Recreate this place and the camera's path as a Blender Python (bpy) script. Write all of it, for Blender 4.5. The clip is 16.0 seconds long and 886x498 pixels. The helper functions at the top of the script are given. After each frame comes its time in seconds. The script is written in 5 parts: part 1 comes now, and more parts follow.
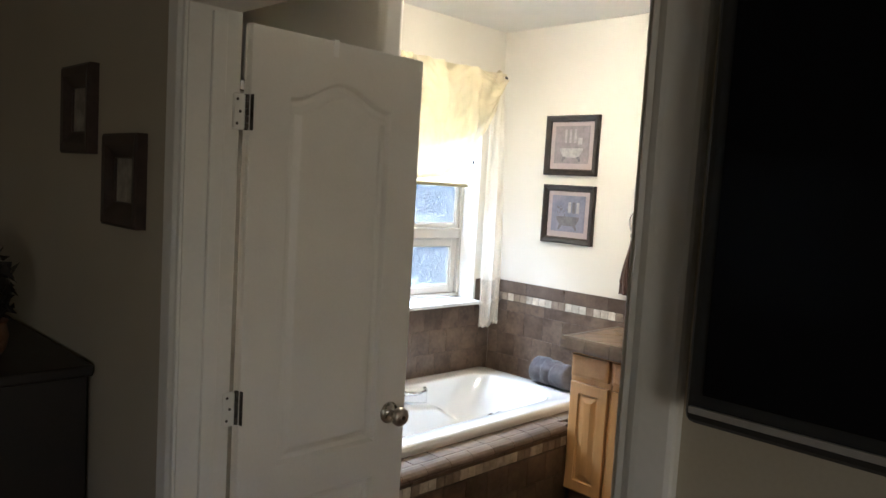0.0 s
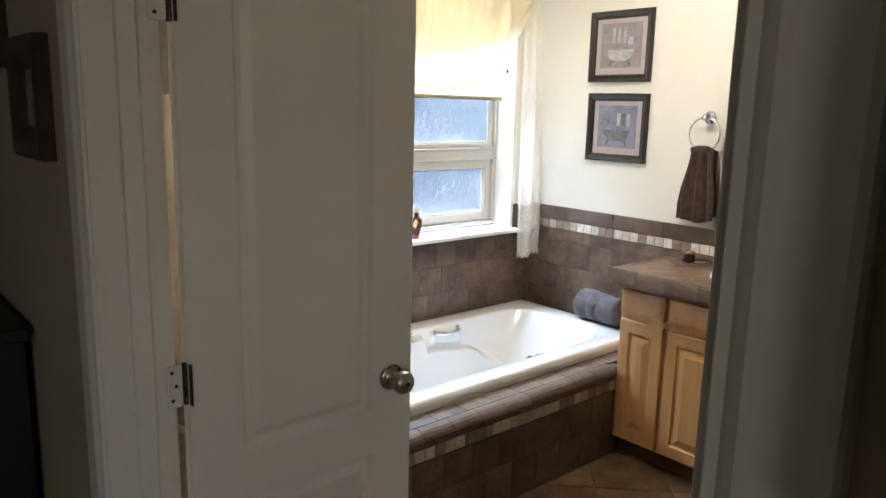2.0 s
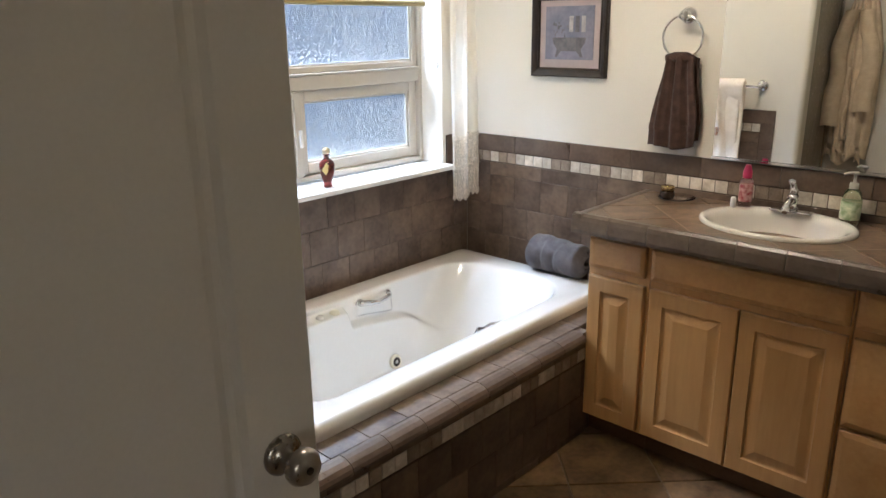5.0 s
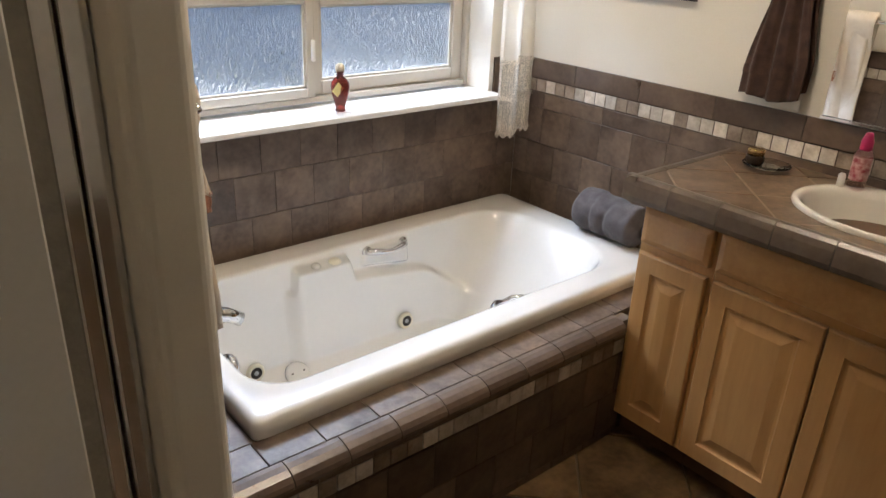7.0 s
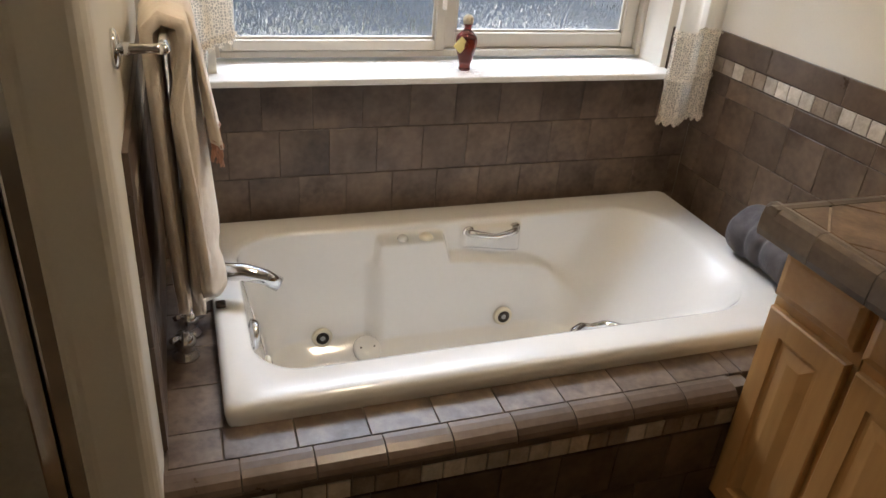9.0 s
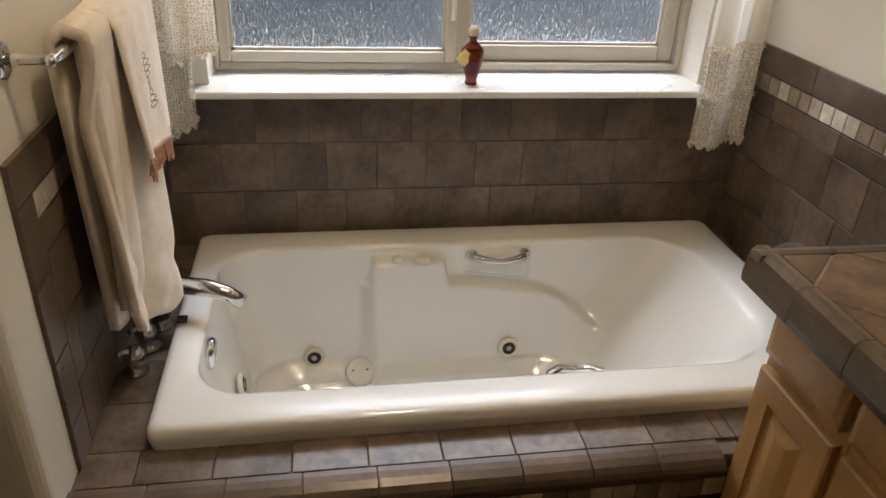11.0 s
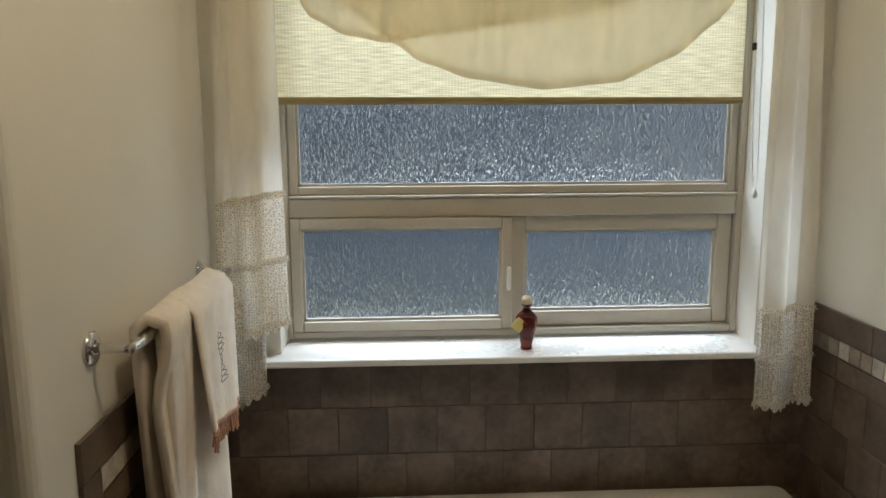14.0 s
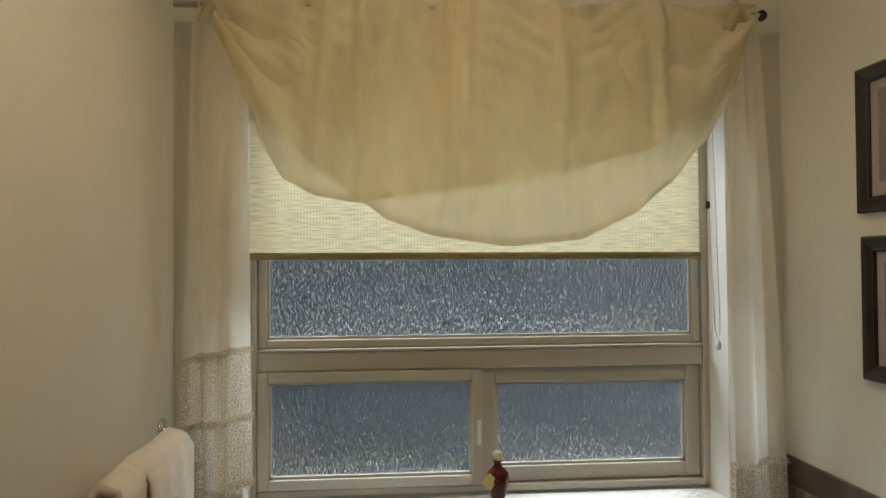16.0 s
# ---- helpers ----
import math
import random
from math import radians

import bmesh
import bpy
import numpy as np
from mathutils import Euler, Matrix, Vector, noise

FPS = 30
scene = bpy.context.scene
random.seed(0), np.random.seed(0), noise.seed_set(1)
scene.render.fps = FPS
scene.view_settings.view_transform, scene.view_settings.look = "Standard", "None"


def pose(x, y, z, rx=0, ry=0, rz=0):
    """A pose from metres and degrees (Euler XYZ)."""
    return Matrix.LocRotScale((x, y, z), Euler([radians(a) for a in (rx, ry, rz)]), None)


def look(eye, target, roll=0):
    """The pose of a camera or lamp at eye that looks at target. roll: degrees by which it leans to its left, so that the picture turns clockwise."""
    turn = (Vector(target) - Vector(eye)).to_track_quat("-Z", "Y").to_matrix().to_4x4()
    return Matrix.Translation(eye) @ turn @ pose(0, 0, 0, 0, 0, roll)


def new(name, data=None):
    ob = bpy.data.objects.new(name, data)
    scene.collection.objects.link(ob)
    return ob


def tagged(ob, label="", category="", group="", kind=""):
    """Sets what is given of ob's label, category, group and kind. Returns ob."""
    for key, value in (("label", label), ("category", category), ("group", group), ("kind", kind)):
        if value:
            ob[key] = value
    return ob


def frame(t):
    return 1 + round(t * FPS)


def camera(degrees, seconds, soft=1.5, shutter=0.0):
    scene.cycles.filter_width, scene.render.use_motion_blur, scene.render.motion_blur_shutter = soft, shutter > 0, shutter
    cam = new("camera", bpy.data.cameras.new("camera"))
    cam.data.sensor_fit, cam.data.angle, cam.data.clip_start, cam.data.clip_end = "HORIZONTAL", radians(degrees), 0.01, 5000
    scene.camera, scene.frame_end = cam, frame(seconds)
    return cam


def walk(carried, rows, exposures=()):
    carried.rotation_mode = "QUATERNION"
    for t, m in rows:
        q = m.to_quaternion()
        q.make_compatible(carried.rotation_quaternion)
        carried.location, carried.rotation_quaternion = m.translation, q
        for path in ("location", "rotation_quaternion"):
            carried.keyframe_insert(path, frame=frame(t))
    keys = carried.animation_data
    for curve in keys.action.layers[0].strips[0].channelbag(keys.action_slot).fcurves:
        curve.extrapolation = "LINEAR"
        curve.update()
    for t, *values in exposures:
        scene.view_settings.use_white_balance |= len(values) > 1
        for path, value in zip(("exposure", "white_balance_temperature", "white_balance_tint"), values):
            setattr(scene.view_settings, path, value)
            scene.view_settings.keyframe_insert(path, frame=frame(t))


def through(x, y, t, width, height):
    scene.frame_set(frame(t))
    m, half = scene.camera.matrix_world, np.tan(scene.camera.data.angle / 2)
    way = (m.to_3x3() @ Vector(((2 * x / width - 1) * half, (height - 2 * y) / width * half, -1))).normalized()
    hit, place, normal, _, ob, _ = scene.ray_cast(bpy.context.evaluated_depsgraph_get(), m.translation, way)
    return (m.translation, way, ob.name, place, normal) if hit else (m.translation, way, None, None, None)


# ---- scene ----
cam = camera(62.0, 16.0)
PATH = [
    (0, (-0.57, -0.607, 1.641), (0.836, 0.806, 1.475), 3.4),
    (0.5, (-0.503, -0.489, 1.649), (0.959, 0.853, 1.401), 2.7),
    (1, (-0.422, -0.43, 1.629), (1.016, 0.924, 1.314), 1.3),
    (1.5, (-0.275, -0.391, 1.622), (1.106, 1.014, 1.283), 1.8),
    (2, (-0.161, -0.34, 1.612), (1.13, 1.139, 1.232), 1.4),
    (2.5, (-0.085, -0.242, 1.604), (1.225, 1.211, 1.19), 0.5),
    (3, (-0.035, -0.115, 1.611), (1.357, 1.251, 1.169), -0.0),
    (3.5, (0.001, -0.035, 1.614), (1.45, 1.252, 1.12), -0.0),
    (4, (0.1, 0.038, 1.595), (1.544, 1.319, 1.075), -0.7),
    (6.5, (0.737, 0.404, 1.554), (1.998, 1.766, 0.809), 1.6),
    (7, (0.861, 0.433, 1.542), (2.051, 1.824, 0.736), 2.6),
    (7.5, (1.011, 0.488, 1.535), (2.131, 1.914, 0.693), 2.8),
    (8, (1.149, 0.523, 1.537), (2.177, 1.987, 0.644), 2.0),
    (8.5, (1.284, 0.51, 1.524), (2.091, 2.079, 0.583), 3.5),
    (11, (1.798, 0.557, 1.52), (2.112, 2.288, 0.569), 2.9),
    (11.5, (1.836, 0.555, 1.517), (2.073, 2.314, 0.596), 0.8),
    (12, (1.855, 0.545, 1.522), (2.033, 2.36, 0.701), 0.5),
    (12.5, (1.859, 0.532, 1.541), (2.001, 2.397, 0.833), -0.1),
    (13, (1.86, 0.518, 1.556), (1.981, 2.435, 0.996), -0.7),
    (13.5, (1.861, 0.508, 1.576), (1.981, 2.457, 1.144), -0.2),
    (14, (1.876, 0.495, 1.593), (1.972, 2.465, 1.262), -0.3),
    (14.5, (1.881, 0.487, 1.609), (1.984, 2.472, 1.384), -0.4),
    (15, (1.881, 0.482, 1.618), (1.99, 2.474, 1.481), -0.5),
    (15.5, (1.887, 0.48, 1.63), (2.026, 2.474, 1.576), -0.8),
    (16, (1.903, 0.475, 1.639), (2.061, 2.468, 1.679), -0.4),
]

EXPOSURES = [(0.0, 1.90, 5000, 8), (2.0, 1.76, 5000, 8), (3.5, 1.60, 5050, 9), (6.5, 1.30, 5500, 12), (8.5, 0.92, 5850, 13), (11.0, 0.56, 6200, 13), (13.5, 0.26, 5750, 5), (16.0, -0.25, 6250, 3)]
walk(cam, [(t, look(e, g, r)) for t, e, g, r in PATH], EXPOSURES)

# ---- daylight: a bright overcast sky, soft sun from behind the house ----
world = bpy.data.worlds.new("sky")
scene.world = world
world.use_nodes = True
wn = world.node_tree.nodes
sky = wn.new("ShaderNodeTexSky")
sky.sky_type, sky.sun_disc = "NISHITA", False
sky.sun_elevation, sky.sun_rotation = radians(48), radians(200)
world.node_tree.links.new(sky.outputs[0], wn["Background"].inputs[0])
wn["Background"].inputs[1].default_value = 0.15
sun_data = bpy.data.lights.new("sun", "SUN")
sun_data.energy, sun_data.angle, sun_data.color = 2.2, radians(20), (1.0, 0.95, 0.88)
sun = new("sun", sun_data)
sun.matrix_world = look((2, -6, 8), (2, 0, 1.0))
# the open sky above the neighbour's roof, as it reaches the window from steeply above
window_sky = bpy.data.lights.new("window_sky", "AREA")
window_sky.shape, window_sky.size, window_sky.size_y = "RECTANGLE", 3.0, 1.6
window_sky.energy, window_sky.color = 200.0, (0.90, 0.95, 1.0)
new("window_sky", window_sky).matrix_world = look((2.21, 4.25, 3.6), (2.21, 2.0, 0.9))
# added warm fill lamp, out of view, to brighten the door and bedroom
bedroom_fill = bpy.data.lights.new("bedroom_fill_lamp", "AREA")
bedroom_fill.shape, bedroom_fill.size, bedroom_fill.size_y = "RECTANGLE", 0.8, 0.8
bedroom_fill.energy, bedroom_fill.color = 6.2, (1.0, 0.75, 0.47)
new("bedroom_fill_lamp", bedroom_fill).matrix_world = look((-2.1, -3.28, 1.5), (0.6, 1.1, 1.2))
LAMP_AT, LAMP_GLOW = (2.08, 1.52), 42.0


# ---- materials ----
def surf(name, ca, cb, scale=6.0, rough=0.5, metal=0.0, bump=0.1, fine=60.0, rand=0.0, stretch=(1, 1, 1), coat=0.0, spread=0.25, sheen=0.0):
    """A surface of two colours mixed by coarse and fine noise, with fine relief."""
    m = bpy.data.materials.new(name)
    m.use_nodes = True
    n, l = m.node_tree.nodes, m.node_tree.links
    b = n["Principled BSDF"]
    co, mp = n.new("ShaderNodeTexCoord"), n.new("ShaderNodeMapping")
    mp.inputs["Scale"].default_value = stretch
    info = n.new("ShaderNodeObjectInfo")
    add = n.new("ShaderNodeVectorMath")
    sc = n.new("ShaderNodeVectorMath")
    sc.operation = "SCALE"
    sc.inputs[0].default_value = (31.0, 17.0, 23.0)
    l.new(info.outputs["Random"], sc.inputs["Scale"])
    l.new(co.outputs["Object"], add.inputs[0])
    l.new(sc.outputs[0], add.inputs[1])
    l.new(add.outputs[0], mp.inputs[0])
    a, f = n.new("ShaderNodeTexNoise"), n.new("ShaderNodeTexNoise")
    a.inputs["Scale"].default_value, a.inputs["Detail"].default_value = scale, 5
    f.inputs["Scale"].default_value, f.inputs["Detail"].default_value = fine, 4
    l.new(mp.outputs[0], a.inputs[0])
    l.new(mp.outputs[0], f.inputs[0])
    mx = n.new("ShaderNodeMath")
    mx.operation = "MULTIPLY_ADD"
    mx.inputs[1].default_value, mx.inputs[2].default_value = 0.3, 0.0
    l.new(f.outputs[0], mx.inputs[0])
    sm = n.new("ShaderNodeMath")
    sm.operation = "MULTIPLY_ADD"
    sm.inputs[1].default_value = 0.7
    l.new(a.outputs[0], sm.inputs[0])
    l.new(mx.outputs[0], sm.inputs[2])
    ramp = n.new("ShaderNodeValToRGB")
    e = ramp.color_ramp.elements
    e[0].position, e[1].position = 0.5 - spread / 2, 0.5 + spread / 2
    e[0].color, e[1].color = (*ca, 1), (*cb, 1)
    l.new(sm.outputs[0], ramp.inputs[0])
    hsv = n.new("ShaderNodeHueSaturation")
    mr = n.new("ShaderNodeMapRange")
    mr.inputs[3].default_value, mr.inputs[4].default_value = 1 - rand, 1 + rand
    l.new(info.outputs["Random"], mr.inputs[0])
    l.new(mr.outputs[0], hsv.inputs["Value"])
    l.new(ramp.outputs[0], hsv.inputs["Color"])
    l.new(hsv.outputs[0], b.inputs["Base Color"])
    rr = n.new("ShaderNodeMapRange")
    rr.inputs[3].default_value, rr.inputs[4].default_value = max(0.02, rough - 0.08), min(1, rough + 0.08)
    l.new(sm.outputs[0], rr.inputs[0])
    l.new(rr.outputs[0], b.inputs["Roughness"])
    b.inputs["Metallic"].default_value = metal
    b.inputs["Coat Weight"].default_value = coat
    b.inputs["Coat Roughness"].default_value = 0.12
    b.inputs["Sheen Weight"].default_value = sheen
    if bump:
        bp = n.new("ShaderNodeBump")
        bp.inputs["Strength"].default_value, bp.inputs["Distance"].default_value = bump, 0.01
        l.new(sm.outputs[0], bp.inputs["Height"])
        l.new(bp.outputs[0], b.inputs["Normal"])
    return m


def plain_glass(name, rough, bump_scale=0.0, bump=0.0, color=(1, 1, 1), ior=1.45, long=0.16):
    m = bpy.data.materials.new(name)
    m.use_nodes = True
    n, l = m.node_tree.nodes, m.node_tree.links
    b = n["Principled BSDF"]
    b.inputs["Base Color"].default_value = (*color, 1)
    b.inputs["Roughness"].default_value = rough
    b.inputs["Transmission Weight"].default_value = 1.0
    b.inputs["IOR"].default_value = ior
    if bump:
        co, mp, no, vo = n.new("ShaderNodeTexCoord"), n.new("ShaderNodeMapping"), n.new("ShaderNodeTexNoise"), n.new("ShaderNodeTexVoronoi")
        mp.inputs["Scale"].default_value = (1.0, 1.0, long)
        no.inputs["Scale"].default_value, no.inputs["Detail"].default_value = bump_scale, 2.5
        vo.feature = "SMOOTH_F1"
        vo.inputs["Scale"].default_value = bump_scale * 0.8
        l.new(co.outputs["Object"], mp.inputs[0])
        l.new(mp.outputs[0], no.inputs[0])
        l.new(mp.outputs[0], vo.inputs[0])
        ad = n.new("ShaderNodeMath")
        l.new(no.outputs[0], ad.inputs[0])
        l.new(vo.outputs[0], ad.inputs[1])
        bp = n.new("ShaderNodeBump")
        bp.inputs["Strength"].default_value, bp.inputs["Distance"].default_value = bump, 0.01
        l.new(ad.outputs[0], bp.inputs["Height"])
        l.new(bp.outputs[0], b.inputs["Normal"])
    return m


def cloth(name, color, through, see=0.0, weave=0.0, lace=0.0, rough=0.9):
    """Thin fabric: diffuse, partly translucent, partly open weave or lace holes."""
    m = bpy.data.materials.new(name)
    m.use_nodes = True
    n, l = m.node_tree.nodes, m.node_tree.links
    n.remove(n["Principled BSDF"])
    out = n["Material Output"]
    d, t, x = n.new("ShaderNodeBsdfDiffuse"), n.new("ShaderNodeBsdfTranslucent"), n.new("ShaderNodeBsdfTransparent")
    co = n.new("ShaderNodeTexCoord")
    no = n.new("ShaderNodeTexNoise")
    mp = n.new("ShaderNodeMapping")
    mp.inputs["Scale"].default_value = (6.0, 6.0, 105.0) if weave else (8.0, 8.0, 3.0)
    no.inputs["Scale"].default_value, no.inputs["Detail"].default_value = 3.0, 6
    l.new(co.outputs["Object"], mp.inputs[0])
    l.new(mp.outputs[0], no.inputs[0])
    ramp = n.new("ShaderNodeValToRGB")
    e = ramp.color_ramp.elements
    k = 0.64 if weave else 0.92
    e[0].position, e[1].position = 0.35, 0.65
    e[0].color, e[1].color = (*[c * k for c in color], 1), (*color, 1)
    l.new(no.outputs[0], ramp.inputs[0])
    l.new(ramp.outputs[0], d.inputs[0])
    l.new(ramp.outputs[0], t.inputs[0])
    m1, m2 = n.new("ShaderNodeMixShader"), n.new("ShaderNodeMixShader")
    m1.inputs[0].default_value = through
    l.new(d.outputs[0], m1.inputs[1])
    l.new(t.outputs[0], m1.inputs[2])
    m2.inputs[0].default_value = see
    if lace:
        vo = n.new("ShaderNodeTexVoronoi")
        vo.feature = "DISTANCE_TO_EDGE"
        vo.inputs["Scale"].default_value = lace
        vo.inputs["Randomness"].default_value = 0.7
        l.new(co.outputs["Object"], vo.inputs[0])
        mr = n.new("ShaderNodeMapRange")
        mr.inputs[1].default_value, mr.inputs[2].default_value = 0.06, 0.20
        mr.inputs[3].default_value, mr.inputs[4].default_value = 0.0, 0.5
        l.new(vo.outputs["Distance"], mr.inputs[0])
        l.new(mr.outputs[0], m2.inputs[0])
    if weave:
        wv = n.new("ShaderNodeTexWave")
        wv.inputs["Scale"].default_value, wv.inputs["Distortion"].default_value = 34.0, 0.8
        l.new(co.outputs["Object"], wv.inputs[0])
        mr = n.new("ShaderNodeMapRange")
        mr.inputs[3].default_value, mr.inputs[4].default_value = 0.0, 0.12
        l.new(wv.outputs["Fac"], mr.inputs[0])
        l.new(mr.outputs[0], m2.inputs[0])
    l.new(m1.outputs[0], m2.inputs[1])
    l.new(x.outputs[0], m2.inputs[2])
    l.new(m2.outputs[0], out.inputs[0])
    return m


M_WALL = surf("wall_paint_warm_white", (0.76, 0.725, 0.645), (0.81, 0.775, 0.695), 1.5, 0.7, bump=0.05, fine=180)
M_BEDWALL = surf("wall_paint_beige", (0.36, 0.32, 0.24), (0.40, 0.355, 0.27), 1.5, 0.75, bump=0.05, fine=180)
M_CEIL = surf("ceiling_paint", (0.72, 0.70, 0.65), (0.78, 0.76, 0.71), 2, 0.85, bump=0.12, fine=120)
M_TRIM = surf("white_trim_paint", (0.70, 0.685, 0.63), (0.76, 0.74, 0.69), 3, 0.35, bump=0.03, fine=90)
M_DOOR = surf("white_door_paint", (0.70, 0.67, 0.61), (0.75, 0.72, 0.66), 2, 0.4, bump=0.06, fine=140)
M_TILE = surf("brown_stone_tile", (0.052, 0.034, 0.023), (0.205, 0.145, 0.102), 7.5, 0.40, bump=0.12, fine=48, rand=0.20, spread=0.40)
M_DECKTILE = surf("grey_brown_deck_tile", (0.066, 0.044, 0.030), (0.200, 0.146, 0.106), 14, 0.34, bump=0.14, fine=70, rand=0.16, spread=0.32)
M_CAP = surf("brown_cap_tile", (0.085, 0.058, 0.042), (0.175, 0.125, 0.092), 9, 0.3, bump=0.08, fine=60, rand=0.18, spread=0.4)
M_NOSE = surf("slate_brown_edge_tile", (0.080, 0.060, 0.045), (0.170, 0.130, 0.098), 14, 0.3, bump=0.08, fine=60, rand=0.18, spread=0.4)
M_COUNTERTILE = surf("brown_counter_tile", (0.110, 0.068, 0.042), (0.285, 0.195, 0.126), 15, 0.35, bump=0.1, fine=70, rand=0.12, spread=0.32)
M_MOSAIC = surf("travertine_mosaic", (0.50, 0.44, 0.35), (0.74, 0.68, 0.59), 25, 0.42, bump=0.1, fine=120, rand=0.22)
M_MOSAIC_DARK = surf("taupe_mosaic", (0.20, 0.155, 0.115), (0.34, 0.275, 0.21), 25, 0.45, bump=0.1, fine=120, rand=0.2)
M_WALLGROUT = surf("brown_wall_grout", (0.085, 0.060, 0.043), (0.125, 0.091, 0.067), 30, 0.9, bump=0.2, fine=200)
M_GROUT = surf("tan_grout", (0.125, 0.094, 0.068), (0.175, 0.137, 0.103), 30, 0.9, bump=0.2, fine=200)
M_COUNTERGROUT = surf("light_grout", (0.38, 0.31, 0.24), (0.48, 0.40, 0.32), 30, 0.9, bump=0.2, fine=200)
M_FLOORTILE = surf("brown_floor_tile", (0.042, 0.024, 0.011), (0.215, 0.135, 0.068), 9, 0.36, bump=0.14, fine=45, rand=0.18, spread=0.34)
M_TUB = surf("white_acrylic", (0.75, 0.73, 0.685), (0.78, 0.76, 0.715), 1.0, 0.16, bump=0.0, coat=1.0)
for lk in list(M_TUB.node_tree.links):
    if lk.to_socket.name == "Roughness":
        M_TUB.node_tree.links.remove(lk)
M_TUB.node_tree.nodes["Principled BSDF"].inputs["Roughness"].default_value = 0.16
M_TUB.node_tree.nodes["Principled BSDF"].inputs["Coat Roughness"].default_value = 0.025
M_PORCELAIN = surf("white_porcelain", (0.80, 0.77, 0.71), (0.84, 0.81, 0.75), 1.0, 0.12, bump=0.0, coat=0.4)
M_CHROME = surf("chrome", (0.70, 0.70, 0.71), (0.80, 0.80, 0.81), 5, 0.10, metal=1.0, bump=0.0)
M_NICKEL = surf("satin_nickel", (0.34, 0.32, 0.28), (0.44, 0.41, 0.37), 20, 0.28, metal=1.0, bump=0.02)
M_BRONZE = surf("dark_hinge_metal", (0.05, 0.042, 0.034), (0.11, 0.095, 0.08), 60, 0.4, metal=1.0, bump=0.1)
M_MAPLE = surf("honey_maple", (0.46, 0.245, 0.080), (0.63, 0.370, 0.140), 3.5, 0.34, bump=0.05, fine=22, stretch=(3.0, 3.0, 0.35), rand=0.07, coat=0.25, spread=0.4)
M_MAPLE_H = surf("honey_maple_across", (0.46, 0.245, 0.080), (0.63, 0.370, 0.140), 3.5, 0.34, bump=0.05, fine=22, stretch=(3.0, 0.35, 3.0), rand=0.07, coat=0.25, spread=0.4)
M_TOE = surf("brown_toe_kick", (0.115, 0.062, 0.030), (0.165, 0.092, 0.048), 6, 0.5, bump=0.05)
M_BLACKWOOD = surf("dark_bronze_frame", (0.016, 0.011, 0.009), (0.034, 0.024, 0.019), 20, 0.38, bump=0.15, fine=150)
M_BEAD = surf("aged_gold_bead", (0.10, 0.065, 0.035), (0.20, 0.14, 0.08), 60, 0.4, metal=0.6, bump=0.1)
M_FRAMEBROWN = surf("dark_walnut_frame", (0.022, 0.013, 0.010), (0.05, 0.03, 0.022), 14, 0.45, bump=0.1)
M_MAT = surf("mauve_mat_board", (0.40, 0.335, 0.335), (0.46, 0.385, 0.385), 10, 0.8, bump=0.03)
M_ART = surf("mauve_print", (0.155, 0.145, 0.155), (0.36, 0.315, 0.325), 14, 0.7, bump=0.0, spread=0.5)
M_ARTBLUE = surf("blue_grey_print", (0.115, 0.13, 0.19), (0.29, 0.285, 0.36), 14, 0.7, bump=0.0, spread=0.5)
M_ARTDARK = surf("print_dark_ink", (0.11, 0.105, 0.12), (0.18, 0.17, 0.185), 30, 0.7, bump=0.0)
M_ARTLIGHT = surf("print_pale_ink", (0.31, 0.295, 0.31), (0.46, 0.43, 0.44), 30, 0.7, bump=0.0)
M_OLDPHOTO = surf("aged_photograph", (0.10, 0.09, 0.075), (0.42, 0.38, 0.31), 18, 0.6, bump=0.0, spread=0.5)
M_WINFRAME = surf("almond_vinyl", (0.47, 0.43, 0.36), (0.52, 0.48, 0.405), 2, 0.4, bump=0.02)
M_SILL = surf("white_sill_paint", (0.78, 0.76, 0.72), (0.82, 0.80, 0.76), 3, 0.28, bump=0.02)
M_RAINGLASS = plain_glass("rain_glass", 0.07, 340.0, 0.62, (0.56, 0.575, 0.61), 1.45, 0.15)
M_RAINGLASS_UP = plain_glass("rain_glass_coarse", 0.02, 270.0, 0.85, (0.32, 0.35, 0.40), 1.45, 0.26)
M_CLEAR = plain_glass("clear_glass", 0.0)
M_CRYSTAL = plain_glass("cut_crystal", 0.22, 0, 0, (0.97, 0.97, 0.95), 1.25)
M_SHOWERGLASS = surf("obscured_shower_glass", (0.40, 0.38, 0.33), (0.46, 0.44, 0.385), 40, 0.25, bump=0.2, fine=90)
M_BOTTLE = plain_glass("red_liquid_glass", 0.03, 0, 0, (0.20, 0.03, 0.02))
M_PINK = plain_glass("pink_lotion", 0.08, 0, 0, (0.96, 0.84, 0.83))
M_GREEN = plain_glass("green_soap", 0.1, 0, 0, (0.90, 0.93, 0.78))
M_SHADE = cloth("woven_roller_shade", (0.80, 0.68, 0.42), 0.52, weave=1.0)
M_SHADEBAR = surf("ochre_shade_hem", (0.33, 0.26, 0.11), (0.42, 0.335, 0.155), 20, 0.8, bump=0.1, stretch=(0.3, 1, 1))
M_SHEER = cloth("cream_sheer", (0.98, 0.90, 0.68), 0.42, see=0.20)
M_CURTAIN = cloth("cream_curtain", (0.97, 0.92, 0.82), 0.60, see=0.13)
M_BEDCURTAIN = cloth("thick_bedroom_curtain", (0.86, 0.80, 0.70), 0.30, see=0.03)
M_LACE = cloth("cream_lace", (0.92, 0.85, 0.73), 0.42, lace=140.0)
M_TOWEL = surf("cream_terry", (0.84, 0.745, 0.63), (0.92, 0.835, 0.725), 30, 0.95, bump=0.6, fine=420, sheen=0.1)
